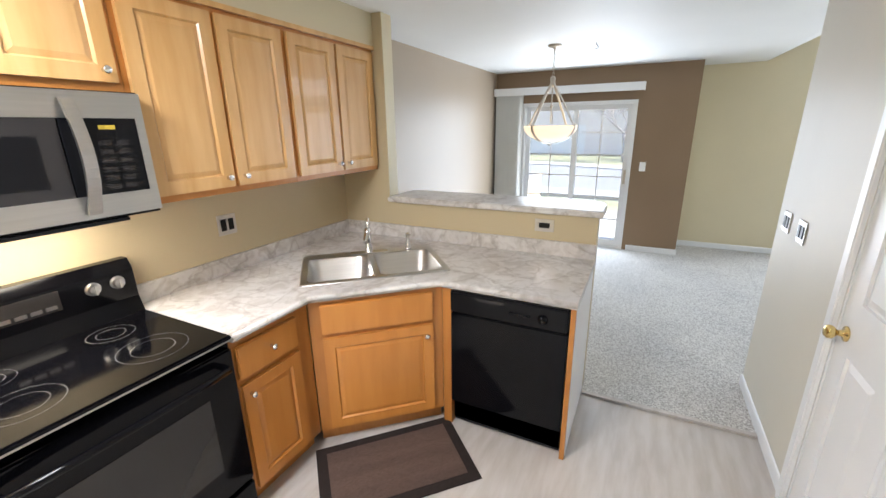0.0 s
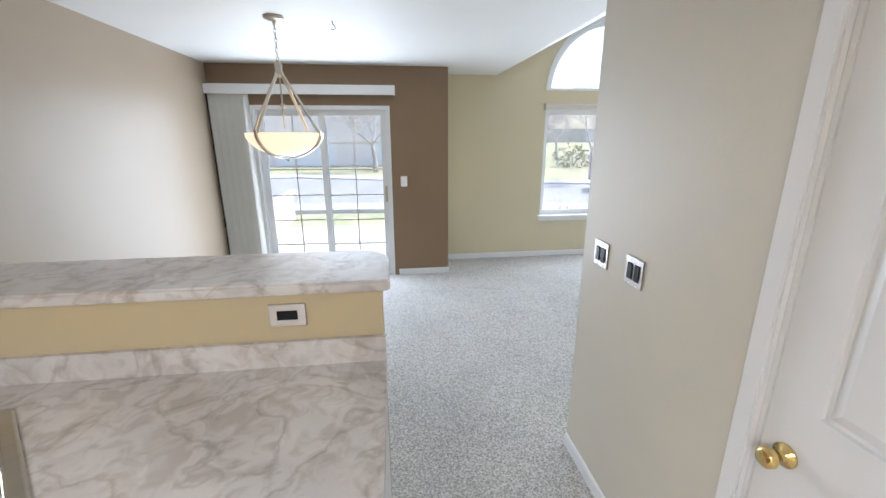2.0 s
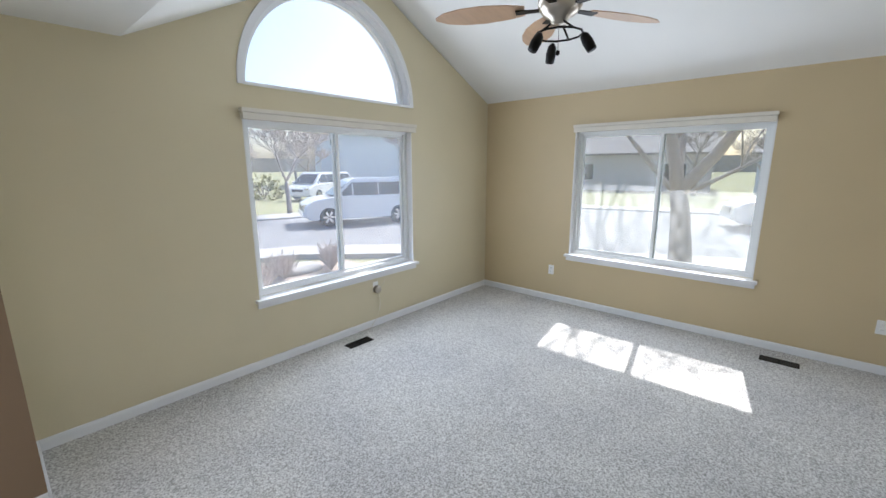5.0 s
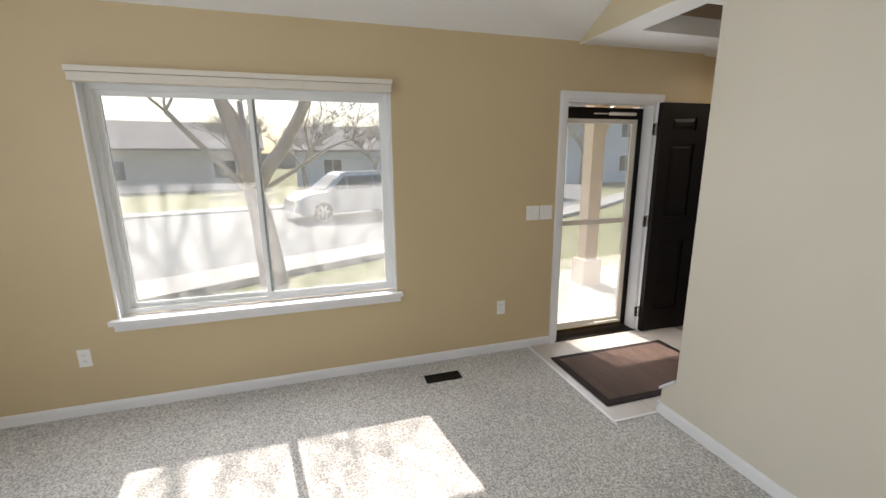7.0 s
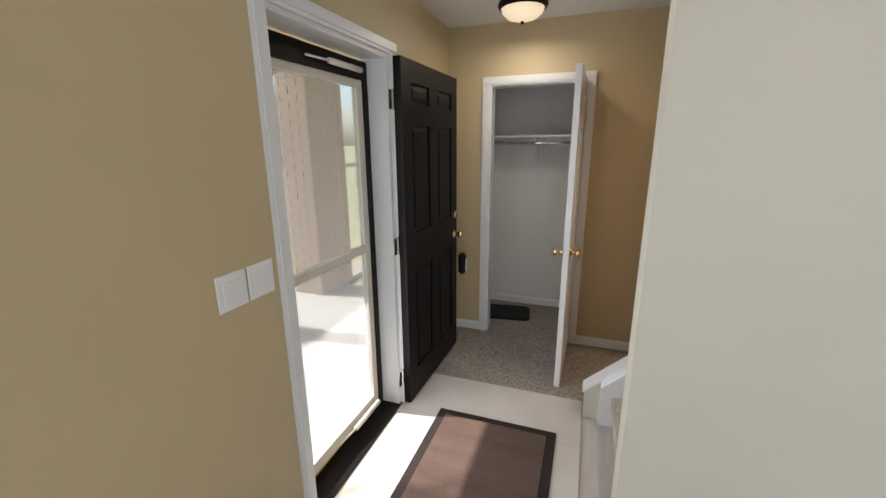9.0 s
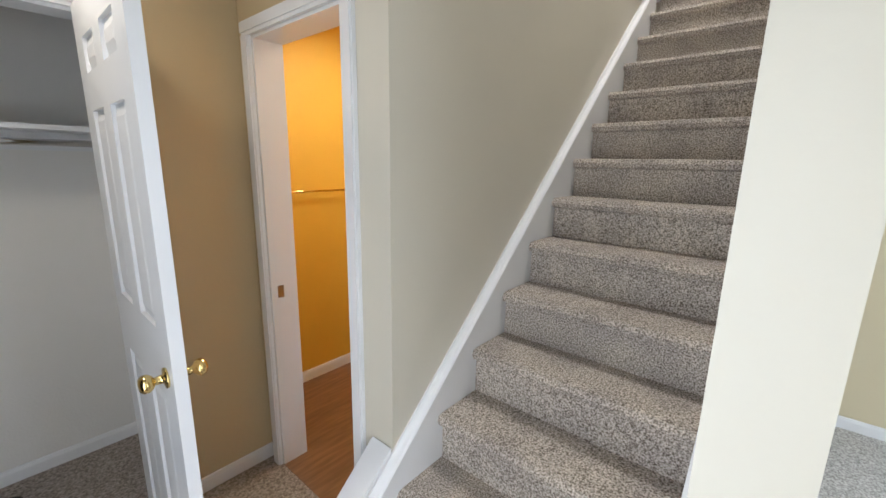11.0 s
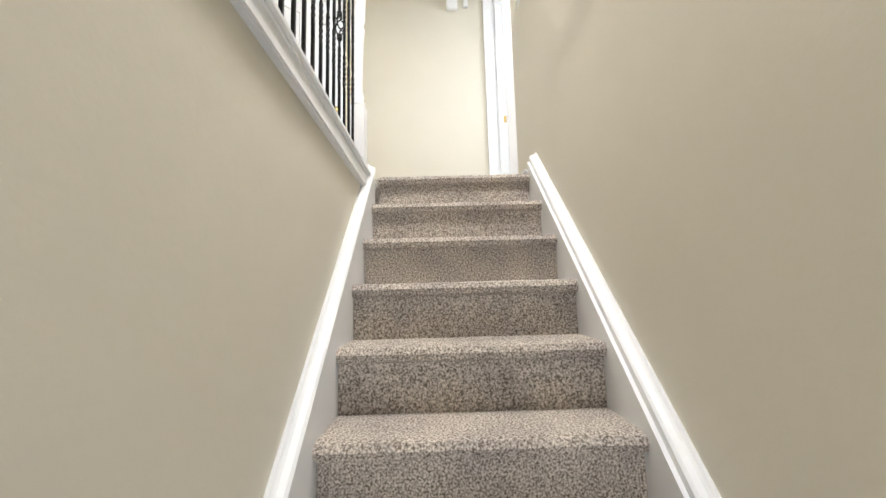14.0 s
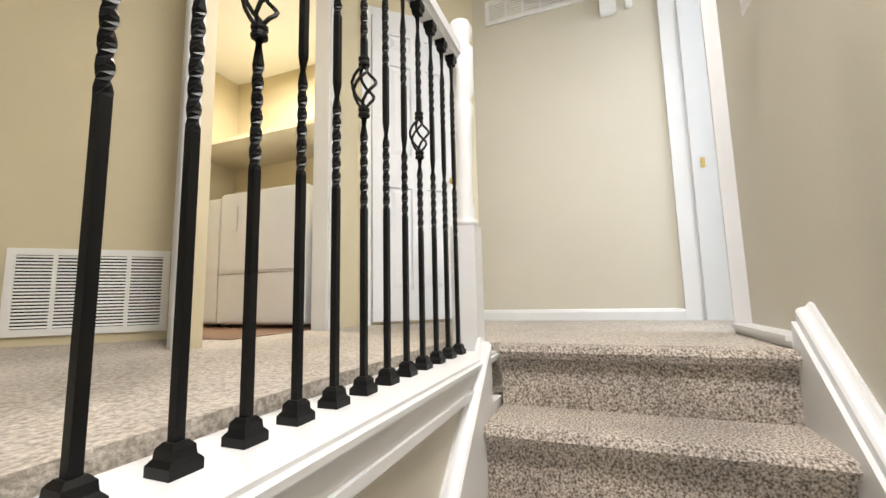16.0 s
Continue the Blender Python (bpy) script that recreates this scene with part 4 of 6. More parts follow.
tube(bm, [(WX + 0.028, PY - 0.125, 0.80), (WX + 0.028, PY - 0.125, 0.70)], 0.009)
part("wand_cord", bm, "blackm", vb, world=True)


# ---- kitchen ----
def raised_door(parent, w, h, material="oak", t=0.02, name="door", at=(0, 0, 0), turn=0.0, knob=None, drawer=False):
    """A cabinet door or drawer front; its lower corner at the origin, width along x, front toward -y."""
    d = thing(name, "", "", at, turn=turn)
    d.parent = parent
    if drawer:
        bm = boxes((0, w, -t, 0, 0, h))
        bevelled(bm, 0.005, 2)
        part("front", bm, material, d)
    else:
        s = 0.055
        bm = boxes((0, s, -t, 0, 0, h), (w - s, w, -t, 0, 0, h), (s, w - s, -t, 0, 0, s), (s, w - s, -t, 0, h - s, h), (s, w - s, -0.009, -0.001, s, h - s))
        part("stile_frame", bm, material, d)
        bm = bmesh.new()
        q = lambda e: [(s + e, s + e), (w - s - e, s + e), (w - s - e, h - s - e), (s + e, h - s - e)]
        loft(bm, [[(x, -0.009, z) for x, z in q(0.004)], [(x, -0.016, z) for x, z in q(0.028)]])
        part("panel", bm, material, d)
        bm = bmesh.new()
        for e0, e1, y0 in ((0.0, 0.007, -0.014),):
            a, b = q(e0 + 0.0002), q(e1)
            for i in range(4):
                j = (i + 1) % 4
                loft(bm, [[(a[i][0], -0.019, a[i][1]), (b[i][0], -0.011, b[i][1]), (b[i][0], -0.0095, b[i][1]), (a[i][0], -0.0095, a[i][1])], [(a[j][0], -0.019, a[j][1]), (b[j][0], -0.011, b[j][1]), (b[j][0], -0.0095, b[j][1]), (a[j][0], -0.0095, a[j][1])]])
        part("bead", bm, material, d)
    if knob:
        bm = bmesh.new()
        p = [(0, 0.008), (0.003, 0.006), (0.014, 0.005), (0.019, 0.013), (0.025, 0.015), (0.030, 0.011), (0.031, 0.001)]
        lathe(bm, (knob[0], -t, knob[1]), [(-a, r) for a, r in p], 14, "y")
        part("knob", bm, "chrome", d, "small chrome knob", smooth=True)
    return d


UF, LFX, CT = -2.53, -2.20, 0.92
# wall cabinets (built at the origin, front toward -y, then turned to face east)


def wall_cabinet(ynorth, width, z0, z1, label, doors):
    c = thing("wall_cabinet", label, "cabinet", (UF, ynorth, z0), turn=90)
    dep = UF - WX
    # Darker oak body paints the shade in the gaps between the doors.
    part("body", boxes((-width, 0, 0.0, dep, 0, z1 - z0)), "oakshade", c)
    dw = (width - 0.062) / doors
    for i in range(doors):
        x = -width + 0.02 + i * (dw + 0.022)
        kn = (dw - 0.035, 0.045) if i % 2 == 0 and doors > 1 else (0.035, 0.045)
        raised_door(c, dw, z1 - z0 - 0.05, at=(x, 0, 0.03), knob=kn if z1 - z0 > 0.5 else (dw - 0.04, 0.04))
    return c


wall_cabinet(-0.515, 0.79, 1.418, 2.215, "honey oak wall cabinet with two raised panel doors by the pass-through", 2)
wall_cabinet(-1.306, 0.79, 1.418, 2.215, "honey oak wall cabinet with two raised panel doors beside the microwave", 2)
wall_cabinet(-2.098, 0.76, 1.845, 2.215, "short honey oak wall cabinet over the microwave", 2)
wall_cabinet(-2.86, 0.6, 1.418, 2.215, "honey oak wall cabinet past the microwave", 1)
structure("soffit", boxes((WX, UF + 0.015, -4.5, -0.51, 2.238, CEIL)), "cream")
structure("cabinet_crown", boxes((UF + 0.0, UF + 0.022, -3.46, -0.512, 2.215, 2.238)), "oak")

mw = thing("microwave", "stainless steel over-range microwave with curved handle", "microwave", (-2.44, -2.10, 1.405), turn=90)
W = 0.757
part("case", boxes((-W, 0, 0.02, -2.44 - WX, 0, 0.435)), "blackm", mw)
dr = part("door", boxes((-W, -0.002, 0, 0.02, 0.345, 0.43), (-W, -0.002, 0, 0.02, 0.012, 0.09), (-W, -W + 0.03, 0, 0.02, 0.09, 0.345), (-0.03, -0.002, 0.0, 0.02, 0.09, 0.345)), "steel", mw, "brushed steel door frame")
part("window", boxes((-W + 0.03, -0.26, 0.003, 0.02, 0.09, 0.345)), "dglass", dr)
part("inner_screen", boxes((-W + 0.08, -0.32, 0.001, 0.003, 0.13, 0.29)), "blackm", dr)
cp = part("control_panel", boxes((-0.255, -0.03, 0.003, 0.02, 0.09, 0.345)), "blackm", mw)
part("display", boxes((-0.15, -0.10, 0.001, 0.003, 0.308, 0.322)), "digits", cp, "small amber clock display")
for i in range(3):
    for j in range(6):
        part("key", boxes((-0.215 + 0.055 * i, -0.175 + 0.055 * i, 0.0015, 0.003, 0.105 + 0.03 * j, 0.122 + 0.03 * j)), "dglass", cp)
bm = bmesh.new()
rings = []
for i in range(13):
    z = 0.03 + 0.375 * i / 12
    y = -0.015 - 0.05 * math.sin(math.pi * i / 12)
    rings.append([(-0.246, y - 0.006, z), (-0.208, y - 0.006, z), (-0.208, y + 0.006, z), (-0.246, y + 0.006, z)])
loft(bm, rings)
part("handle", bm, "steel", mw, "curved steel handle", smooth=False)
part("vent_lip", boxes((-W, -0.12, 0.0, 0.03, -0.012, 0.0)), "blackm", mw)

# base cabinets and the counter
DY = -1.185          # face of the peninsula
A1, A2 = (LFX, -1.66), (-1.675, DY)      # face of the corner cabinet
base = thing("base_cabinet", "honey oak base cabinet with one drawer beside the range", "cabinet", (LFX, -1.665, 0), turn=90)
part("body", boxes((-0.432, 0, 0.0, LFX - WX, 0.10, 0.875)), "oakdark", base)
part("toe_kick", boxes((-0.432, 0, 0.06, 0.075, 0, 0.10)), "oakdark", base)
raised_door(base, 0.325, 0.155, at=(-0.415, 0, 0.69), knob=(0.17, 0.08), drawer=True, name="drawer", material="oakshade")
raised_door(base, 0.325, 0.54, at=(-0.415, 0, 0.12), knob=(0.035, 0.49), material="oakshade")
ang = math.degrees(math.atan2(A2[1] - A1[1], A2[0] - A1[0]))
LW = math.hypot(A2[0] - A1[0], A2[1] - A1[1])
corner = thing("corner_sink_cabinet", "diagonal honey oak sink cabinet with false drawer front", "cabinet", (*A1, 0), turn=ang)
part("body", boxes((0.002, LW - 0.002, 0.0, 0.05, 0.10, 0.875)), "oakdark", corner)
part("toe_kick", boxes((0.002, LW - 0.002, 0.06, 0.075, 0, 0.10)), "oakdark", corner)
raised_door(corner, LW - 0.12, 0.165, at=(0.06, 0, 0.69), drawer=True, name="false_drawer", material="oakshade")
raised_door(corner, LW - 0.12, 0.55, at=(0.06, 0, 0.115), knob=(LW - 0.16, 0.49), material="oakshade")
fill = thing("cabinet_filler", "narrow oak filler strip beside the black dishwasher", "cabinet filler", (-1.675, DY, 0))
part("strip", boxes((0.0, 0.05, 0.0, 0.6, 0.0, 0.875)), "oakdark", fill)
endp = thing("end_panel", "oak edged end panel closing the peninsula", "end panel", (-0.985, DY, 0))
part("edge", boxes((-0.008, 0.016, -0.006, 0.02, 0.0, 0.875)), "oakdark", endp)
part("side", boxes((-0.004, 0.016, 0.02, 0.67, 0.0, 0.875)), "trim", endp, "white painted outer face")

dwm = thing("dishwasher", "black built-in dishwasher with a lower kick panel", "dishwasher", (-1.62, DY, 0))
part("door", bbox(0.0, 0.622, -0.012, 0.03, 0.17, 0.735, w=0.006), "black", dwm)
part("body", boxes((0.005, 0.617, 0.03, 0.58, 0.02, 0.865)), "blackm", dwm)
cpn = part("control_panel", bbox(0.0, 0.622, -0.022, 0.03, 0.745, 0.868, w=0.008), "blackm", dwm)
part("kick_panel", bbox(0.0, 0.622, 0.03, 0.05, 0.03, 0.16, w=0.003), "black", dwm)
bm = bmesh.new()
lathe(bm, (0.5, -0.022, 0.80), [(0, 0.026), (-0.004, 0.024), (-0.016, 0.019), (-0.018, 0.001)], 20, "y")
part("dial", bm, "black", cpn, smooth=True)
for i in range(4):
    part("button", bbox(0.33 + 0.028 * i, 0.352 + 0.028 * i, -0.027, -0.021, 0.795, 0.81, w=0.002, seg=1), "black", cpn)
part("handle_recess", boxes((0.16, 0.30, -0.024, -0.022, 0.835, 0.85)), "dglass", cpn)

# counter with a cut-out for the sink
SKC, SKA = Vector((-2.17, -1.13)), radians(ang)
SU, SV = Vector((math.cos(SKA), math.sin(SKA))), Vector((-math.sin(SKA), math.cos(SKA)))
SWD, SDP = 0.82, 0.53
ctr = thing("countertop", "grey veined laminate countertop turning the corner to the peninsula", "countertop", (-1.9, -1.2, CT - 0.038))
f0 = -0.0
outer = [(WX + 0.002, -2.095), (LFX + 0.03, -2.095), (LFX + 0.03, -1.675), (-1.68, DY - 0.028), (-0.962, DY - 0.028), (-0.962, -0.513), (WX + 0.002, -0.513)]
hole = [SKC + SU * (a * (SWD / 2 - 0.02)) + SV * (b * (SDP / 2 - 0.02)) for a, b in ((-1, -1), (1, -1), (1, 1), (-1, 1))]
bm = bmesh.new()
# top and underside as rings between the outline and the cut-out
links = [((1, 2, 0), 0)]
o = [Vector(p) for p in outer]
faces = [[o[0], o[1], o[2], hole[0], hole[3]], [o[2], o[3], hole[1], hole[0]], [o[3], o[4], o[5], hole[1]], [hole[1], o[5], hole[2]], [hole[2], o[5], o[6], hole[3]], [hole[3], o[6], o[0]]]
for z in (CT, CT - 0.038):
    for f in faces:
        bm.faces.new([bm.verts.new((p.x, p.y, z)) for p in f])
for loop in (o, hole):
    for a, b in zip(loop, loop[1:] + loop[:1]):
        bm.faces.new([bm.verts.new(p) for p in ((a.x, a.y, CT - 0.038), (b.x, b.y, CT - 0.038), (b.x, b.y, CT), (a.x, a.y, CT))])
bmesh.ops.remove_doubles(bm, verts=bm.verts[:], dist=1e-4)
part("slab", bm, "marble", ctr, world=True)
bm = bmesh.new()
tube(bm, [(p[0], p[1], CT - 0.016) for p in outer[1:5]] , 0.0165, 10)
part("rounded_nosing", bm, "marble", ctr, smooth=True, world=True)
part("backsplash", boxes((WX + 0.001, WX + 0.02, -2.095, -0.515, CT, CT + 0.092), (WX + 0.02, -0.964, -0.531, -0.512, CT, CT + 0.092)), "marble", ctr, world=True)
bar = thing("bar_top", "grey veined laminate bar ledge with rounded end on the half wall", "bar ledge", (-1.7, -0.35, 1.182))
bm = bmesh.new()
pts = [(-2.438, -0.54), (-0.94, -0.54)]
for i in range(9):
    a = math.pi / 2 * i / 8
    pts.append((-1.075 + 0.13 * math.cos(a), -0.29 + 0.135 * math.sin(a)))
pts += [(-2.438, -0.155)]
loft(bm, [[(x, y, z) for x, y in pts] for z in (1.182, 1.222)])
bmesh.ops.bevel(bm, geom=[e for e in bm.edges if abs(e.verts[0].co.z - e.verts[1].co.z) < 1e-4], offset=0.008, segments=3, affect="EDGES")
part("slab", bm, "marble", bar, world=True)

# sink
sink = thing("double_sink", "stainless steel double bowl sink in the corner counter", "sink", (SKC.x, SKC.y, CT), turn=ang)


def rrect(x0, x1, y0, y1, r, z, k=4):
    out = []
    for cx, cy, s in ((x1 - r, y1 - r, 0), (x0 + r, y1 - r, 1), (x0 + r, y0 + r, 2), (x1 - r, y0 + r, 3)):
        for i in range(k + 1):
            a = (s + i / k) * math.pi / 2
            out.append((cx + r * math.cos(a), cy + r * math.sin(a), z))
    return out


hw, hd = SWD / 2, SDP / 2
bowls = ((-hw + 0.035, -0.018), (0.018, hw - 0.035))
b0, b1 = -hd + 0.035, hd - 0.09
part("rim", boxes((-hw, hw, -hd, b0, 0.001, 0.006), (-hw, hw, b1, hd, 0.001, 0.006), (-hw, bowls[0][0], b0, b1, 0.001, 0.006), (bowls[1][1], hw, b0, b1, 0.001, 0.006), (bowls[0][1], bowls[1][0], b0, b1, 0.001, 0.006)), "steel", sink)
bm = bmesh.new()
loft(bm, [rrect(-hw - 0.004, hw + 0.004, -hd - 0.004, hd + 0.004, 0.03, 0.001), rrect(-hw, hw, -hd, hd, 0.03, 0.009), rrect(-hw + 0.01, hw - 0.01, -hd + 0.01, hd - 0.01, 0.03, 0.004)], caps=False)
part("rolled_edge", bm, "steel", sink, smooth=True)
for x0, x1 in bowls:
    bm = bmesh.new()
    loft(bm, [rrect(x0 - 0.006, x1 + 0.006, b0 - 0.006, b1 + 0.006, 0.06, 0.0065), rrect(x0 + 0.004, x1 - 0.004, b0 + 0.004, b1 - 0.004, 0.06, -0.004), rrect(x0 + 0.018, x1 - 0.018, b0 + 0.018, b1 - 0.018, 0.06, -0.14), rrect(x0 + 0.06, x1 - 0.06, b0 + 0.06, b1 - 0.06, 0.05, -0.165)], caps=False)
    vs = [bm.verts.new(p) for p in rrect(x0 + 0.06, x1 - 0.06, b0 + 0.06, b1 - 0.06, 0.05, -0.165)]
    bm.faces.new(vs)
    bowl = part("bowl", bm, "steel", sink, smooth=True)
    bm = bmesh.new()
    lathe(bm, ((x0 + x1) / 2, (b0 + b1) / 2, -0.165), [(0.0, 0.045), (0.003, 0.042), (0.002, 0.012), (0.004, 0.001)], 20)
    part("drain", bm, "chrome", bowl, smooth=True)
fau = thing("faucet", "single lever chrome faucet behind the sink", "faucet", (*(SKC + SV * (hd - 0.045)), CT + 0.006), turn=ang)
bm = bmesh.new()
lathe(bm, (0, 0, 0), [(0, 0.026), (0.006, 0.026), (0.01, 0.022), (0.09, 0.02), (0.13, 0.023), (0.16, 0.02), (0.165, 0.002)], 20)
part("body", bm, "chrome", fau, smooth=True)
bm = bmesh.new()
tube(bm, [(0, 0, 0.07), (-0.012, -0.05, 0.125), (-0.02, -0.10, 0.15), (-0.026, -0.14, 0.15), (-0.03, -0.17, 0.135), (-0.032, -0.18, 0.115)], [0.015, 0.014, 0.013, 0.013, 0.014, 0.014], 12)
part("spout", bm, "chrome", fau, smooth=True)
bm = bmesh.new()
tube(bm, [(0, 0, 0.155), (0.005, 0.012, 0.19), (0.01, 0.02, 0.225)], [0.012, 0.008, 0.007], 10)
part("lever", bm, "chrome", fau, smooth=True)
bm = bmesh.new()
loft(bm, [rrect(-0.125, 0.125, -0.03, 0.03, 0.028, z) for z in (0.0, 0.006)])
part("deck_plate", bm, "chrome", fau)
soap = thing("soap_dispenser", "small chrome side sprayer at the sink corner", "sprayer", (*(SKC + SV * (hd - 0.045) + SU * 0.26), CT + 0.006), turn=ang)
bm = bmesh.new()
lathe(bm, (0, 0, 0), [(0, 0.02), (0.012, 0.02), (0.02, 0.013), (0.075, 0.011), (0.10, 0.014), (0.104, 0.002)], 16)
part("body", bm, "chrome", soap, smooth=True)
part("nozzle", bbox(-0.013, 0.013, -0.035, 0.012, 0.092, 0.112, w=0.005), "chrome", soap)

# range
rg = thing("electric_range", "black glass-top electric range with back control panel", "range", (-2.20, -2.10, 0), turn=90)
RW, RD = 0.757, -2.20 - WX
part("body", boxes((-RW, 0, 0.0, RD - 0.01, 0.02, 0.895)), "black", rg)
ck = part("cooktop", bbox(-RW - 0.002, 0.002, -0.035, RD - 0.07, 0.897, 0.922, w=0.006), "black", rg, "glossy black ceramic cooktop")
for x, y, r in ((-0.56, 0.16, 0.105), (-0.19, 0.15, 0.115), (-0.56, 0.42, 0.075), (-0.2, 0.42, 0.08)):
    for q in (r, r * 0.62):
        bm = bmesh.new()
        a = [disc((x, y, 0.9222), q, 40), disc((x, y, 0.9222), q - 0.0016, 40)]
        loft(bm, a, caps=False)
        part("burner_ring", bm, "ringgrey", ck)
part("edge_trim", boxes((-RW, 0, -0.037, -0.032, 0.90, 0.906)), "plate", rg)
dr = part("oven_door", bbox(-RW + 0.004, -0.004, -0.03, 0.0, 0.215, 0.865, w=0.008), "black", rg)
part("oven_window", boxes((-RW + 0.13, -0.13, -0.0325, -0.0305, 0.36, 0.70)), "dglass", dr)
bm = bmesh.new()
tube(bm, [(-RW + 0.05, -0.03, 0.80), (-RW + 0.06, -0.075, 0.805), (-RW + 0.2, -0.09, 0.81), (-RW / 2, -0.095, 0.812), (-0.2, -0.09, 0.81), (-0.06, -0.075, 0.805), (-0.05, -0.03, 0.80)], 0.014, 10)
part("handle", bm, "black", dr, smooth=True)
part("storage_drawer", bbox(-RW + 0.004, -0.004, -0.028, 0.0, 0.03, 0.20, w=0.008), "black", rg)
bm = bmesh.new()
loft(bm, [[(x, 0.55, 0.922), (x, 0.575, 0.99), (x, 0.575, 1.12), (x, 0.60, 1.165), (x, RD - 0.005, 1.165), (x, RD - 0.005, 0.922)] for x in (-RW, 0)])
bk = part("back_panel", bm, "black", rg)
for x in (-0.66, -0.58, -0.16, -0.07):
    bm = bmesh.new()
    lathe(bm, (x, 0.575, 1.075), [(0, 0.028), (-0.006, 0.028), (-0.010, 0.022), (-0.026, 0.019), (-0.028, 0.001)], 20, "y")
    box(bm, x - 0.004, x + 0.004, 0.542, 0.548, 1.055, 1.095)
    part("knob", bm, "steel", bk, "silver ringed control knob", smooth=False)
part("display", boxes((-0.47, -0.27, 0.5725, 0.5745, 1.03, 1.11)), "dglass", bk)
for i in range(4):
    part("key", boxes((-0.455 + 0.045 * i, -0.42 + 0.045 * i, 0.5705, 0.5725, 1.04, 1.055)), "plate", bk)

# floor mat
km = thing("kitchen_mat", "brown woven mat with dark border before the sink cabinet", "mat", (A1[0] + 0.02, A1[1] - 0.05, 0.001), turn=ang + 4)
part("border", bbox(-0.02, 0.76, -0.47, 0.02, 0, 0.008, w=0.003), "matedge", km)
part("field", boxes((0.035, 0.705, -0.415, -0.035, 0.008, 0.011)), "mat", km)
structure("floor_transition_strip", bbox(-0.962, -0.001, -0.575, -0.535, 0.0, 0.014, w=0.005), "vfloor")


def wall_plate(name, label, at, turn, w, h, kind):
    """A switch or outlet plate in the xz plane, facing -y before the turn."""
    p = thing(name, label, name.replace("_", " "), at, turn=turn)
    black = kind in ("rocker", "gfci")
    bm = bbox(-w / 2, w / 2, -0.006, 0, -h / 2, h / 2, w=0.002, seg=1)
    part("plate", bm, "plate" if black else "pwhite", p)
    if kind == "rocker":
        for x in (-0.023, 0.023):
            part("rocker", bbox(x - 0.0165, x + 0.0165, -0.0105, -0.006, -0.033, 0.033, w=0.002, seg=1), "blackm", p)
            for z in (-0.048, 0.048):
                bm = bmesh.new()
                lathe(bm, (x, -0.006, z), [(0, 0.0035), (-0.001, 0.003)], 8, "y")
                part("screw", bm, "chrome", p)
    elif kind == "gfci":
        part("socket", bbox(-0.0335, 0.0335, -0.009, -0.006, -0.0165, 0.0165, w=0.001, seg=1), "blackm", p)
    elif kind == "outlet":
        for z in (-0.02, 0.02):
            s = part("socket", bbox(-0.014, 0.014, -0.009, -0.006, z - 0.012, z + 0.012, w=0.003, seg=1), "pwhite", p)
            part("slot", boxes((-0.007, -0.005, -0.0095, -0.009, z - 0.003, z + 0.006), (0.005, 0.007, -0.0095, -0.009, z - 0.003, z + 0.006)), "blackm", s)
    else:
        part("rocker", bbox(-w / 2 + 0.02, w / 2 - 0.02, -0.009, -0.006, -0.033, 0.033, w=0.001, seg=1), "pwhite", p)
    return p


for y in (-0.175, -0.43):
    wall_plate("light_switch", "brushed steel plate with two black rocker switches", (-0.001, y, 1.17), -90, 0.115, 0.115, "rocker")
wall_plate("wall_outlet", "steel plate with black sockets over the range side counter", (WX + 0.001, -1.56, 1.195), 90, 0.115, 0.115, "rocker")
wall_plate("wall_outlet", "horizontal steel plate with a black socket under the bar ledge", (-1.285, -0.5115, 1.105), 0, 0.12, 0.08, "gfci")
wall_plate("thermostat_plate", "blank white switch plate on the brown wall", (-0.79, PY - 0.001, 1.17), 0, 0.075, 0.12, "switch")
for y in (-0.475, -0.595):
    wall_plate("light_switch", "square white switch plate beside the front door", (EX - 0.001, y, 1.165), -90, 0.112, 0.115, "switch")
for y in (2.63, -0.215):
    wall_plate("wall_outlet", "small white double outlet low on the cream wall", (EX - 0.001, y, 0.395), -90, 0.07, 0.115, "outlet")


# ---- dining: chandelier and hook ----
ch = thing("chandelier", "brushed nickel pendant with glowing cream glass bowl", "chandelier", (-1.655, 1.24, CEIL))
bm = bmesh.new()
lathe(bm, (0, 0, 0), [(0, 0.065), (-0.012, 0.065), (-0.022, 0.045), (-0.03, 0.01), (-0.05, 0.008), (-0.052, 0.001)], 24)
part("canopy", bm, "nickel", ch, smooth=True)
bm = bmesh.new()
for i in range(8):
    z = -0.06 - i * 0.028
    pts = []
    for k in range(9):
        a = 2 * math.pi * k / 8
        u, w = 0.009 * math.cos(a), 0.018 * math.sin(a)
        pts.append((u, 0, z + w) if i % 2 else (0, u, z + w))
    tube(bm, pts, 0.0028, 6)
part("chain", bm, "nickel", ch, smooth=True)
bm = bmesh.new()
lathe(bm, (0, 0, -0.30), [(0.03, 0.006), (0.02, 0.022), (0.0, 0.026), (-0.03, 0.02), (-0.04, 0.03), (-0.055, 0.022), (-0.07, 0.01), (-0.072, 0.001)], 20)
part("hub", bm, "nickel", ch, smooth=True)
bm = bmesh.new()
tube(bm, [(0, 0, -0.36), (0, 0, -0.70)], 0.006)
lathe(bm, (0, 0, -0.55), [(0.015, 0.006), (0.008, 0.015), (-0.008, 0.015), (-0.015, 0.006)], 12)
part("stem", bm, "nickel", ch, smooth=True)
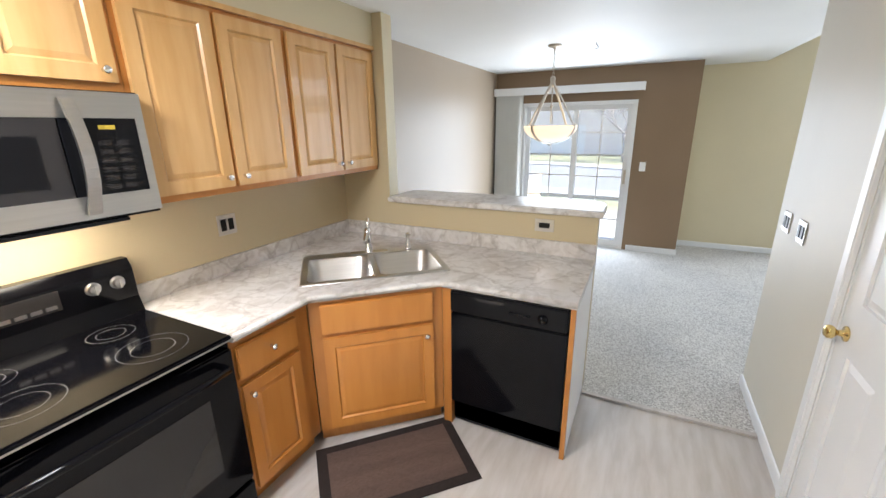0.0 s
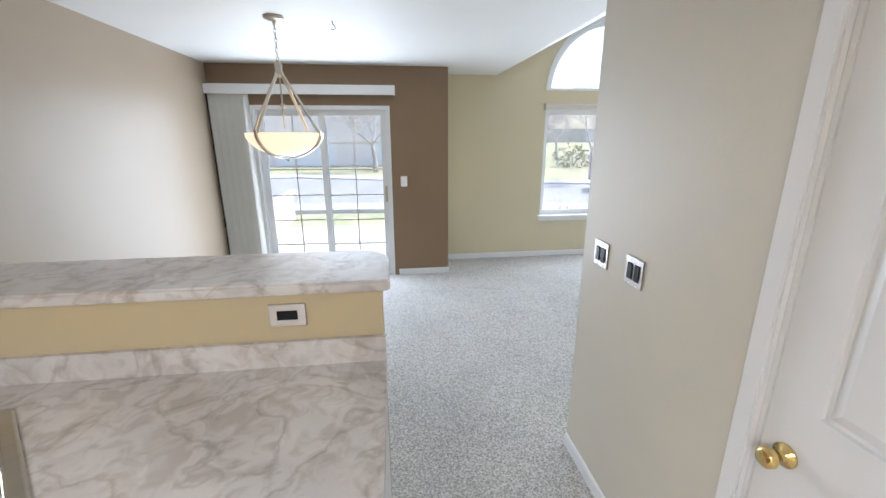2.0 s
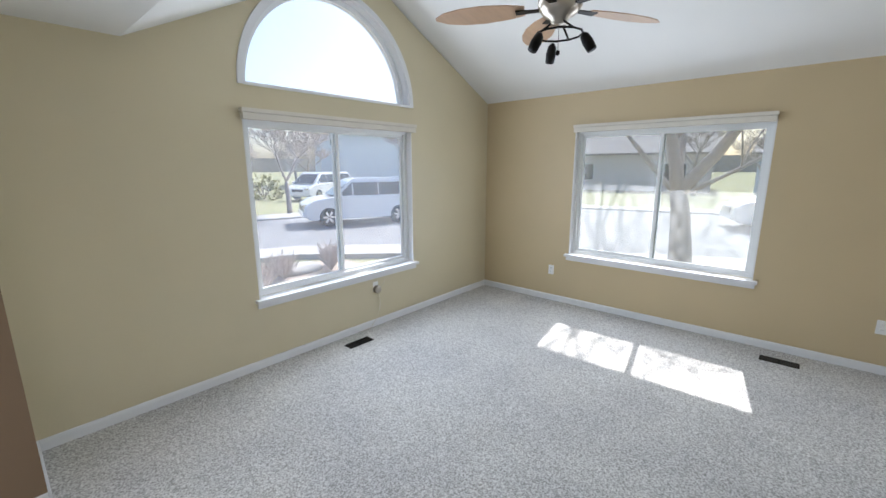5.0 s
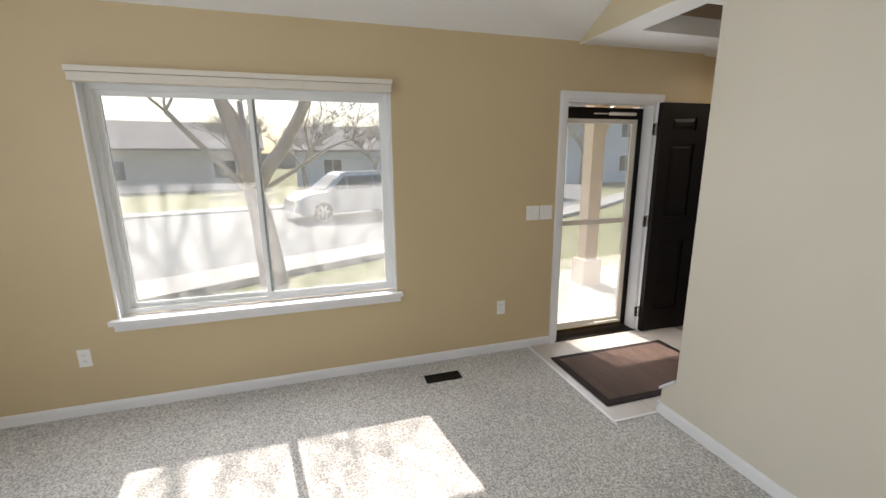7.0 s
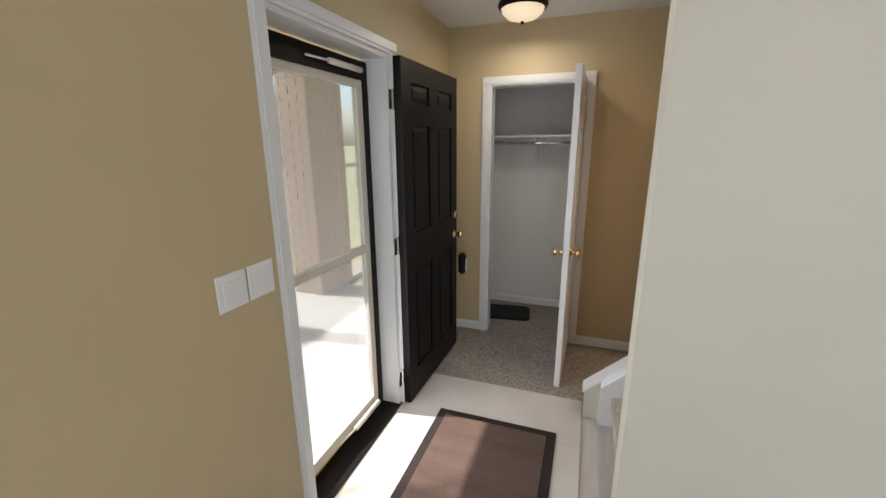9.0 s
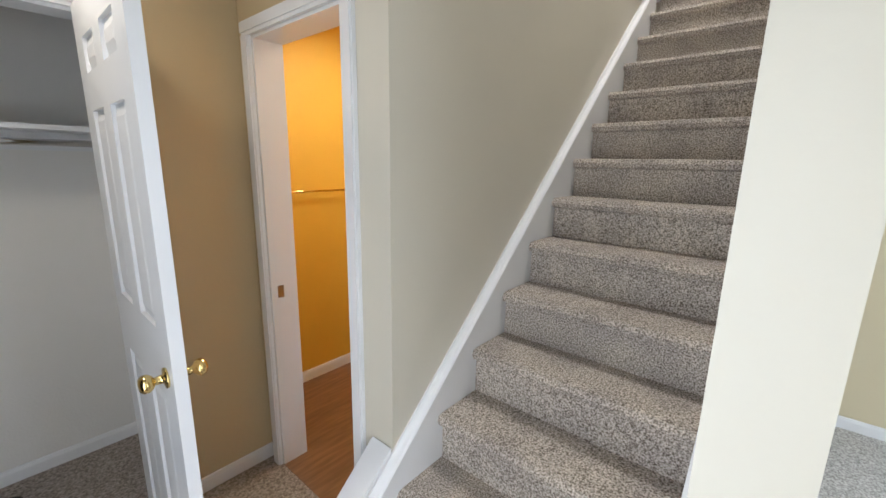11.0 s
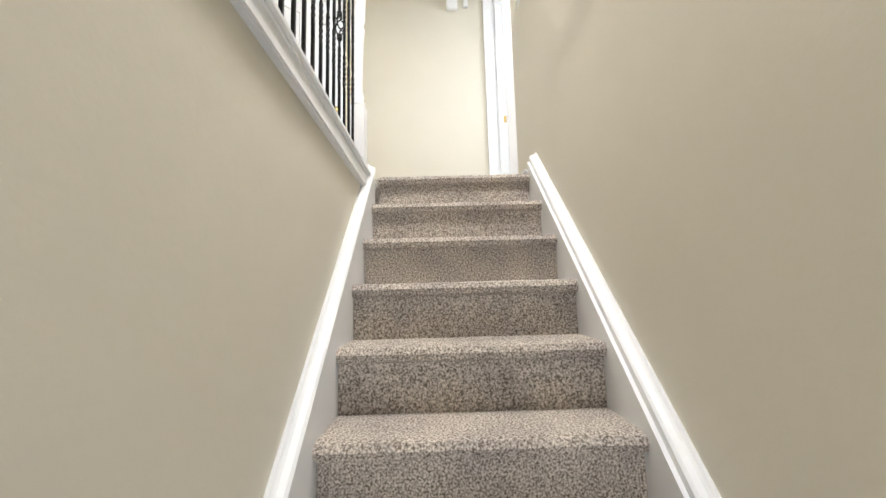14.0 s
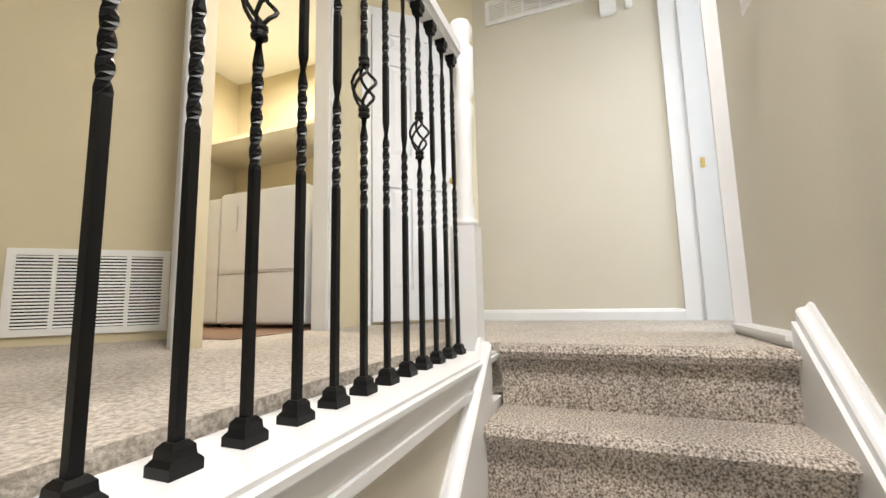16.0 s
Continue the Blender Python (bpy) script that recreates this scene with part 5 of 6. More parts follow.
for i in range(4):
    a = math.pi / 4 + i * math.pi / 2 + 0.35
    c, s = math.cos(a), math.sin(a)
    arm = bmesh.new()
    rr = []
    for d, z in ((0.02, -0.345), (0.10, -0.46), (0.19, -0.60), (0.272, -0.735)):
        rr.append([(d * c - w * s + e * c, d * s + w * c + e * s, z) for w, e in ((-0.011, -0.004), (0.011, -0.004), (0.011, 0.004), (-0.011, 0.004))])
    loft(arm, rr)
    part("arm", arm, "nickel", ch)
    arm = bmesh.new()
    rr = []
    for k in range(9):
        q = k / 8
        d, z = 0.288 * math.cos((1 - q) * 1.45), -0.735 - 0.165 * math.cos(q * 1.5) + 0.03 * q
        rr.append([(d * c - w * s + e * c, d * s + w * c + e * s, z - e) for w, e in ((-0.010, -0.004), (0.010, -0.004), (0.010, 0.004), (-0.010, 0.004))])
    loft(arm, rr)
    part("cradle", arm, "nickel", ch)
bm = bmesh.new()
prof = [(-0.735 - 0.15 * math.cos(q * math.pi / 2 / 8) if q else -0.885, 0.26 * math.sin(q * math.pi / 2 / 8) + 0.001) for q in range(9)]
prof2 = [(z + 0.005, max(r - 0.004, 0.001)) for z, r in prof][::-1]
lathe(bm, (0, 0, 0), prof + prof2, 32)
part("glass_bowl", bm, "bowl", ch, "glowing cream glass bowl", smooth=True)
bm = bmesh.new()
lathe(bm, (0, 0, -0.905), [(0.0, 0.012), (-0.01, 0.016), (-0.02, 0.006), (-0.024, 0.001)], 12)
part("finial", bm, "nickel", ch, smooth=True)
hk = thing("ceiling_hook", "small dark hook screwed into the dining ceiling", "hook", (-1.29, 1.31, CEIL))
bm = bmesh.new()
tube(bm, [(0, 0, 0), (0, 0, -0.02), (0.015, 0, -0.03), (0.018, 0, -0.045), (0.005, 0, -0.055), (-0.01, 0, -0.048)], 0.003, 6)
part("hook", bm, "iron", hk)


# ---- floor registers ----
def register(at, turn, label, w=0.27, d=0.11, material="nickel"):
    r = thing("floor_register", label, "floor register", at, turn=turn)
    part("well", boxes((-w / 2 + 0.01, w / 2 - 0.01, -d / 2 + 0.01, d / 2 - 0.01, -0.001, 0.001)), "blackm", r)
    part("rim", boxes((-w / 2, w / 2, -d / 2, -d / 2 + 0.012, 0, 0.004), (-w / 2, w / 2, d / 2 - 0.012, d / 2, 0, 0.004), (-w / 2, -w / 2 + 0.012, -d / 2 + 0.012, d / 2 - 0.012, 0, 0.004), (w / 2 - 0.012, w / 2, -d / 2 + 0.012, d / 2 - 0.012, 0, 0.004)), material, r)
    n = 16
    for i in range(n):
        x = -w / 2 + 0.02 + (w - 0.04) * i / (n - 1)
        part("slat", boxes((x - 0.0022, x + 0.0022, -d / 2 + 0.012, d / 2 - 0.012, 0.001, 0.0035)), material, r)
    part("divider", boxes((-0.006, 0.006, -d / 2 + 0.012, d / 2 - 0.012, 0.0035, 0.005)), material, r)
    return r


register((1.93, 3.42, 0.007), 0, "brown metal floor register near the cable box", material="bdoor")
register((4.048, 0.366, 0.007), 90, "brown metal floor register beside the outlet", material="bdoor")
register((-2.2, 2.72, 0.007), 0, "white metal floor register before the patio door", material="pwhite")

# cable outlet under the north window
jk = thing("cable_jack", "round brass cable outlet with loose wires on white plate", "cable outlet", (2.33, NY, 0.385))
part("plate", bbox(-0.035, 0.035, -0.006, -0.001, 0.0, 0.10, w=0.002, seg=1), "pwhite", jk)
bm = bmesh.new()
lathe(bm, (0.01, -0.006, 0.02), [(0, 0.042), (-0.03, 0.042), (-0.036, 0.034), (-0.037, 0.001)], 20, "y")
part("ring", bm, "nickel", jk, smooth=True)
bm = bmesh.new()
tube(bm, [(0.02, -0.02, -0.01), (0.04, -0.03, -0.12), (0.03, -0.02, -0.2), (-0.02, -0.02, -0.3), (-0.1, -0.025, -0.37), (-0.2, -0.03, -0.37)], 0.003, 6)
tube(bm, [(0.045, -0.02, 0.03), (0.09, -0.03, 0.07), (0.12, -0.02, 0.10)], 0.002, 6)
part("wire", bm, "shade", jk)

# ---- ceiling fan ----
fan = thing("ceiling_fan", "five blade ceiling fan with three dark spotlights", "ceiling fan", (2.0, 1.55, vault(2.0) - 0.01))
FZ = -0.775
bm = bmesh.new()
lathe(bm, (0, 0, 0), [(0, 0.07), (-0.03, 0.07), (-0.06, 0.03), (-0.07, 0.013), (FZ + 0.22, 0.013)], 20)
part("downrod", bm, "bdoor", fan, smooth=True)
bm = bmesh.new()
lathe(bm, (0, 0, FZ), [(0.22, 0.02), (0.20, 0.08), (0.14, 0.12), (0.06, 0.12), (0.02, 0.09), (0, 0.05), (-0.03, 0.045), (-0.032, 0.001)], 28)
part("motor", bm, "nickel", fan, "brushed nickel motor housing", smooth=True)
for i in range(5):
    a = i * 2 * math.pi / 5 - 0.5
    c, s = math.cos(a), math.sin(a)
    tr = lambda u, v, z: (u * c - v * s, u * s + v * c, FZ + z)
    bm = bmesh.new()
    up, dn = [], []
    for u, v in ((0.19, 0.045), (0.28, 0.07), (0.42, 0.088), (0.55, 0.082), (0.65, 0.055), (0.71, 0.012)):
        up.append((u, v))
        dn.append((u, -v))
    out = up + dn[::-1]
    loft(bm, [[tr(u, v, 0.055 + v * 0.18 + k) for u, v in out] for k in (0, 0.006)])
    part("blade", bm, "wood", fan, "pale maple blade")
    bm = bmesh.new()
    loft(bm, [[tr(u, v, 0.048 + k) for u, v in ((0.09, 0.018), (0.24, 0.03), (0.24, -0.03), (0.09, -0.018))] for k in (0, 0.005)])
    part("blade_iron", bm, "bdoor", fan)
bm = bmesh.new()
tube(bm, [(0.13 * math.cos(q * math.pi / 6), 0.13 * math.sin(q * math.pi / 6), FZ - 0.08) for q in range(13)], 0.006, 8)
for q in range(3):
    a = q * 2 * math.pi / 3
    tube(bm, [(0.04 * math.cos(a), 0.04 * math.sin(a), FZ - 0.02), (0.13 * math.cos(a), 0.13 * math.sin(a), FZ - 0.08)], 0.006, 8)
part("light_ring", bm, "bdoor", fan, smooth=True)
for q in range(3):
    a = q * 2 * math.pi / 3 + 0.7
    c, s = math.cos(a), math.sin(a)
    bm = bmesh.new()
    p = Vector((0.13 * c, 0.13 * s, FZ - 0.09))
    d = Vector((0.5 * c, 0.5 * s, -0.85)).normalized()
    tube(bm, [p, p + d * 0.02, p + d * 0.06, p + d * 0.11], [0.008, 0.024, 0.030, 0.026], 14)
    part("spotlight", bm, "bdoor", fan, "dark bronze spotlight head", smooth=True)
bm = bmesh.new()
tube(bm, [(0, 0, FZ - 0.03), (0, 0, FZ - 0.16)], 0.0015, 5)
lathe(bm, (0, 0, FZ - 0.175), [(0.015, 0.003), (0.008, 0.011), (-0.008, 0.011), (-0.015, 0.002)], 12)
part("pull_chain", bm, "bdoor", fan, smooth=True)

# ---- entry ----
structure("floor_entry_tile", bbox(3.23, EX - 0.002, -1.99, -0.485, 0.0, 0.011, w=0.003, seg=1), "tile")
for i in range(3):
    structure("tile_joint", boxes((3.22, EX - 0.01, -0.80 - 0.38 * i, -0.797 - 0.38 * i, 0.0108, 0.0116)), "mortar")
structure("tile_edge", boxes((3.195, EX - 0.003, -0.485, -0.47, 0.0, 0.014), (3.215, 3.23, -0.838, -0.485, 0.0, 0.014)), "trim")
em = thing("entry_mat", "brown woven entry mat with dark border on the tiles", "mat", (3.705, -1.075, 0.012))
part("border", bbox(-0.345, 0.345, -0.55, 0.535, 0, 0.009, w=0.003), "matedge", em)
part("field", boxes((-0.295, 0.295, -0.50, 0.485, 0.009, 0.0125)), "mat", em)
fl = thing("ceiling_light", "flush ceiling light with cream glass bowl and bronze rim", "ceiling light", (3.77, -2.40, CEIL))
bm = bmesh.new()
lathe(bm, (0, 0, 0), [(0, 0.15), (-0.02, 0.155), (-0.035, 0.145), (-0.036, 0.10)], 28)
part("rim", bm, "bdoor", fl, smooth=True)
bm = bmesh.new()
lathe(bm, (0, 0, -0.03), [(0, 0.135), (-0.03, 0.125), (-0.06, 0.09), (-0.075, 0.04), (-0.078, 0.001)], 28)
part("glass_bowl", bm, "bowl", fl, smooth=True)
bm = bmesh.new()
lathe(bm, (0, 0, -0.105), [(0, 0.01), (-0.012, 0.012), (-0.02, 0.002)], 12)
part("finial", bm, "bdoor", fl, smooth=True)
bmt = thing("closet_mat", "small black shaggy mat on the closet carpet", "mat", (3.97, -3.2, 0.008), turn=8)
bm = bmesh.new()
loft(bm, [rrect(-0.24, 0.24, -0.15, 0.15, 0.06, z) for z in (0.0, 0.02)] + [rrect(-0.22, 0.22, -0.13, 0.13, 0.05, 0.032)])
part("shaggy_top", bm, "bmat", bmt)
sh = thing("closet_shelf", "white closet shelf with a chrome hanging rod", "shelf", (3.7, -3.35, 1.69))
part("board", boxes((3.16, 4.24, -3.52, -3.22, 1.645, 1.665)), "trim", sh, world=True)
part("cleat", boxes((3.16, 4.24, -3.524, -3.505, 1.565, 1.645)), "trim", sh, world=True)
bm = bmesh.new()
tube(bm, [(3.162, -3.26, 1.595), (4.238, -3.26, 1.595)], 0.014, 12)
part("rod", bm, "chrome", sh, smooth=True, world=True)
bm = bmesh.new()
loft(bm, [[(x, -3.50, 1.39), (x, -3.24, 1.62), (x, -3.24, 1.645), (x, -3.50, 1.645)] for x in (3.755, 3.775)])
box(bm, 3.745, 3.785, -3.504, -3.50, 1.37, 1.645)
part("bracket", bm, "trim", sh, world=True)

# ---- caps beside the first steps ----
for nm, y0, y1, xa in (("south", SL - 0.14, SL - 0.032, DX + 0.0), ("north", SR + 0.045, SY + 0.016, FX)):
    bm = bmesh.new()
    top = lambda x: UP + (TOPX - x) * RISE / GO + 0.11
    x1 = FXE + 0.012
    loft(bm, [[(xa + 0.002, y, top(xa)), (xa + 0.002, y, top(xa) + 0.02), (x1, y, top(x1) + 0.02), (x1, y, top(x1))] for y in (y0, y1)])
    bevelled(bm, 0.004, 2)
    structure("trim_knee_cap_" + nm, bm, "trim")

# ---- upper storey ----
structure("trim_stair_curb", boxes((TOPX + 0.03, FX - 0.12, SL - 0.030, SL - 0.014, 2.632, 2.698), (TOPX + 0.03, FX - 0.12, SL - 0.014, SL - 0.006, 2.636, 2.656)), "trim")
structure("trim_stair_curb_cap", bbox(TOPX - 0.055, FX - 0.12, SL - 0.199, SL + 0.002, 2.698, 2.729, w=0.010, seg=3), "trim")
structure("trim_landing_edge", boxes((-0.235, TOPX - 0.042, SR - 0.014, SR + 0.043, UP - 0.03, 2.79), (-0.235, TOPX - 0.042, SR - 0.028, SR - 0.014, 2.775, 2.79)), "trim")
BZ = 2.729
rail = thing("balustrade", "white handrail over black twisted iron balusters", "balustrade", (TOPX, SL - 0.05, BZ))
RH = 1.045
YB = -1.922
BZ = 2.729
part("handrail", bbox(TOPX + 0.02, FX - 0.12, YB - 0.032, YB + 0.032, BZ + RH, BZ + RH + 0.065, w=0.014, seg=3), "trim", rail, "white painted handrail", world=True)
NX = TOPX - 0.06
nw = part("newel", boxes((NX - 0.046, NX + 0.046, YB - 0.046, YB + 0.046, BZ - 0.03, BZ + 0.44)), "trim", rail, "turned white newel post", world=True)
bm = bmesh.new()
lathe(bm, (NX, YB, BZ + 0.44), [(0, 0.046), (0.02, 0.044), (0.035, 0.032), (0.06, 0.038), (0.10, 0.029), (0.40, 0.036), (0.46, 0.043), (0.49, 0.034), (0.52, 0.046), (0.70, 0.048), (0.72, 0.034), (0.74, 0.042), (0.78, 0.048), (0.81, 0.036), (0.822, 0.001)], 24)
part("shaft", bm, "trim", nw, smooth=True, world=True)
SQ = 0.006


def twisted(z0, z1, turns):
    m = max(2, int(turns * 14))
    return [(z0 + (z1 - z0) * i / m, 2 * math.pi * turns * i / m) for i in range(m + 1)]


def baluster(i, x):
    holder = thing("baluster", "black twisted iron baluster with a small basket" if i % 3 == 0 and i > 0 else "", "", (x - TOPX, YB - (SL - 0.05), 0.0))
    holder.parent = rail
    z0, z1 = 0.0, RH - 0.002
    rows = [(z0, 0.0), (0.39, 0.0)] + twisted(0.39, 0.55, 1.5)[1:] + [(0.60, 0), (0.68, 0)] + twisted(0.74, 0.90, 1.5) + [(z1, 0)]
    if i % 3 == 0 and i > 0:
        segs = [[(z0, 0), (0.37, 0)] + twisted(0.37, 0.53, 1.5)[1:] + [(0.592, 0)], [(0.688, 0)] + twisted(0.75, 0.92, 1.5) + [(z1, 0)]]
    else:
        segs = [rows]
    bm = bmesh.new()
    for seg in segs:
        loft(bm, [[(SQ * 1.414 * math.cos(a + math.pi / 4 + k * math.pi / 2), SQ * 1.414 * math.sin(a + math.pi / 4 + k * math.pi / 2), z) for k in range(4)] for z, a in seg])
    part("bar", bm, "iron", holder)
    bm = bmesh.new()
    loft(bm, [[(s * a, s * b, z) for a, b in ((-1, -1), (1, -1), (1, 1), (-1, 1))] for z, s in ((0.0, 0.02), (0.012, 0.02), (0.018, 0.015), (0.028, 0.014), (0.034, 0.009))])
    part("shoe", bm, "iron", holder)
    bm = bmesh.new()
    loft(bm, [[(s * a, s * b, z1 + 0.001 - z) for a, b in ((-1, -1), (1, -1), (1, 1), (-1, 1))] for z, s in ((0.0, 0.0165), (0.018, 0.0165), (0.024, 0.013), (0.036, 0.012))])
    part("collar", bm, "iron", holder)
    if i % 3 == 0 and i > 0:
        bm = bmesh.new()
        for k in range(4):
            pts = []
            for j in range(9):
                q = j / 8
                a = k * math.pi / 2 + q * math.pi
                r = 0.004 + 0.024 * math.sin(math.pi * q)
                pts.append((r * math.cos(a), r * math.sin(a), 0.592 + 0.096 * q))
            tube(bm, pts, 0.0035, 5)
        for z in (0.582, 0.698):
            lathe(bm, (0, 0, z - 0.011), [(0, 0.009), (0.002, 0.0125), (0.007, 0.0125), (0.009, 0.0105), (0.013, 0.0105), (0.015, 0.0125), (0.020, 0.0125), (0.022, 0.009)], 10)
        part("basket", bm, "iron", holder, "open twisted basket")


for i in range(26):
    baluster(i, 0.362 + 0.0955 * i)

# ---- landing, hall and laundry ----
UP0 = UP
structure("door_jamb_landing", boxes((LX + 0.001, LX + 0.016, -1.03, -0.95, UP, UP + 2.10), (LX + 0.001, LX + 0.008, -0.95, SR + 0.3, UP, UP + 2.04), (LX + 0.008, LX + 0.02, -0.93, -0.89, UP, UP + 2.04)), "trim")
structure("door_casing_landing", boxes((-0.24 - 0.016, -0.24 - 0.001, SR - 0.012, SY + 0.012, UP, UP + 2.04),), "trim")
structure("strike_plate_landing", boxes((LX + 0.0082, LX + 0.0095, -0.885, -0.862, UP + 0.875, UP + 0.935)), "brass")
skirting("x", LX, 1, -2.25, -1.03, UP, 0.07)
slanted("wall_diagonal_return", (0.36, -3.31), (1.9, -4.85), UP, UC, "cream")
slanted("wall_laundry_return", (0.62, -2.85), (0.36, -3.31), UP, UC, "cream", 0.05)
wall("wall_laundry_front", "y", -2.95, -2.85, -0.18, 0.62, UP + 2.04, UC, "cream")
wall("wall_laundry_front_side", "y", -2.95, -2.85, -0.46, -0.18, UP, UC, "cream")
DA, DB = (-0.46, -2.85), (-1.03, -2.235)
slanted("wall_diagonal_door", DB, DA, UP, UC, "cream", 0.1)
structure("wall_laundry_inside", boxes((-1.45, -1.35, -5.2, -2.95, UP, UC), (-1.35, 0.9, -5.0, -4.9, UP, UC)), "cream")
casing("door_casing_laundry", "y", -2.85, 1, -0.18, 0.62, UP, UP + 2.04)
structure("door_jamb_laundry", boxes((-0.18, -0.165, -2.95, -2.85, UP, UP + 2.04), (0.605, 0.62, -2.95, -2.85, UP, UP + 2.04), (-0.165, 0.605, -2.95, -2.85, UP + 2.025, UP + 2.04)), "trim")
structure("floor_laundry", boxes((-1.35, 0.35, -4.9, -2.95, UP, UP + 0.004)), "wfloor")
structure("shelf_ledge", boxes((-1.35, -0.75, -4.9, -2.96, 4.26, 4.29)), "cream")
da = math.degrees(math.atan2(DA[1] - DB[1], DA[0] - DB[0]))
dl = math.hypot(DA[0] - DB[0], DA[1] - DB[1])
u = Vector((math.cos(radians(da)), math.sin(radians(da))))
nrm = Vector((-u.y, u.x))
o = Vector(DB) + u * 0.75 + nrm * 0.012
six_panel((o.x, o.y, UP + 0.012), da + 180, 0.62, 2.02, "trim", "white six-panel door closed on the angled hall wall", t=0.034, both=True)
bm = bmesh.new()
for a0, a1, k0, k1 in ((0.065, 0.125, 0, 2.10), (0.755, 0.815, 0, 2.10), (0.125, 0.755, 2.04, 2.10)):
    p, q = Vector(DB) + u * a0, Vector(DB) + u * a1
    loft(bm, [[(p.x + nrm.x * d, p.y + nrm.y * d, UP + k), (q.x + nrm.x * d, q.y + nrm.y * d, UP + k)][::1] + [(q.x + nrm.x * (d + 0.016), q.y + nrm.y * (d + 0.016), UP + k), (p.x + nrm.x * (d + 0.016), p.y + nrm.y * (d + 0.016), UP + k)] for d in (0.001,) for k in (k0, k1)])
structure("door_casing_diagonal", bm, "trim")


def louvre(name, label, at, turn, w, h, cols, rows, material="pwhite", behind="blackm"):
    """A wall grille in the xz plane, facing -y before the turn."""
    g = thing(name, label, "vent grille", at, turn=turn)
    part("backing", boxes((0.01, w - 0.01, -0.002, -0.001, 0.01, h - 0.01)), behind, g)
    b = 0.028
    part("frame", boxes((0, w, -0.01, -0.002, 0, b), (0, w, -0.01, -0.002, h - b, h), (0, b, -0.01, -0.002, b, h - b), (w - b, w, -0.01, -0.002, b, h - b)), material, g)
    cw = (w - 2 * b) / cols
    for i in range(1, cols):
        part("mullion", boxes((b + cw * i - 0.007, b + cw * i + 0.007, -0.0095, -0.002, b, h - b)), material, g)
    rh = (h - 2 * b) / rows
    for j in range(rows):
        z = b + rh * (j + 0.25)
        bm = bmesh.new()
        loft(bm, [[(x, -0.009, z), (x, -0.0075, z), (x, -0.003, z + rh * 0.55), (x, -0.0045, z + rh * 0.55)] for x in (b, w - b)])
        part("slat", bm, material, g)
    return g


n45 = Vector((1, -1)).normalized()
p = Vector((0.36, -3.31)) + n45 * 0.005
out = Vector((1, 1)).normalized() * 0.002
louvre("return_grille", "white louvred return air grille low on the angled wall", (p.x + out.x, p.y + out.y, UP + 0.02 + 0.0), 135, 0.56, 0.36, 4, 22).location = ((p + n45 * 0.565 + out).x, (p + n45 * 0.565 + out).y, UP + 0.04)
# The supply grille's pale backing stands in for light filtering between the slats.
louvre("supply_grille", "white supply air grille high on the landing wall", (LX + 0.002, -2.13, 4.865), 90, 0.78, 0.19, 6, 7, behind="shade")
chm = thing("door_chime", "white door chime box on the landing wall", "door chime", (LX + 0.002, -1.31, 4.71))
part("case", bbox(0.0, 0.045, -0.055, 0.045, 0, 0.20, w=0.006), "pwhite", chm)
part("side_box", bbox(0.0, 0.03, 0.10, 0.14, 0.02, 0.18, w=0.004), "pwhite", chm)
wall_plate("thermostat", "small white thermostat on the stairwell wall", (0.21, SR - 0.001, 3.86), 0, 0.09, 0.13, "switch")


def machine(name, label, at, w, d, h, front):
    m = thing(name, label, name.replace("_", " "), at, turn=90)
    part("cabinet", bbox(0, w, 0, d, 0.02, h, w=0.012), "enamel", m)
    part("console", bbox(0.005, w - 0.005, d - 0.12, d - 0.005, h, h + 0.16, w=0.02), "enamel", m)
    if front:
        part("door", bbox(0.09, w - 0.03, -0.006, 0.002, 0.345, h - 0.045, w=0.003), "enamel", m)
        part("seam", boxes((0.0, w, -0.002, -0.0005, 0.328, 0.334)), "plate", m)
        part("handle", bbox(0.13, 0.165, -0.012, -0.006, 0.60, 0.76, w=0.005), "enamel", m)
    for x in (0.04, w - 0.04):
        bm = bmesh.new()
        lathe(bm, (x, 0.04, 0), [(0, 0.02), (0.02, 0.02)], 10)
        part("foot", bm, "blackm", m)
    return m


machine("clothes_dryer", "white front-loading clothes dryer beside the washer", (-0.24, -3.75, UP + 0.004), 0.685, 0.66, 0.855, True)
machine("washing_machine", "white top-loading washing machine beside the dryer", (-0.26, -4.45, UP + 0.004), 0.685, 0.66, 0.84, False)

# ---- skirting ----
for row in (("y", NY, -1, BX, EX), ("x", EX, -1, FD[1] + 0.06, NY), ("x", EX, -1, -2.04, FD[0] - 0.06), ("y", PY, -1, -0.88, BX), ("x", WX, 1, -0.40, PY), ("x", 0.0, -1, PD[1] + 0.058, 0.0), ("x", 0.0, -1, -4.5, PD[0] - 0.058), ("y", SY, 1, 0.45, FXE), ("x", 0.45, 1, SY, 0.0), ("y", CY, 1, 4.115, EX + 0.07), ("y", CY, 1, DX, 3.30), ("x", BX, 1, PY, NY), ("y", 0.0, 1, 0.0, 0.45)):
    skirting(*row, z=0.004)
skirting("y", CY - WT - 0.62, 1, 3.16, 4.24, 0.004)
skirting("x", 3.16, 1, CY - WT - 0.62, CY - WT, 0.004)
skirting("y", -3.32, 1, 1.2, DX - WT, 0.008)
structure("baseboard_end", boxes((FXE + 0.001, FXE + 0.013, SR, SY + 0.012, 0.0, 0.08)), "trim")

# ---- outdoors ----
G = -0.45
bm = bmesh.new()
for z in (G - 0.02,):
    bm.faces.new([bm.verts.new(p) for p in ((-400, -400, z), (400, -400, z), (400, 400, z), (-400, 400, z))])
structure("ground", bm, "grass")
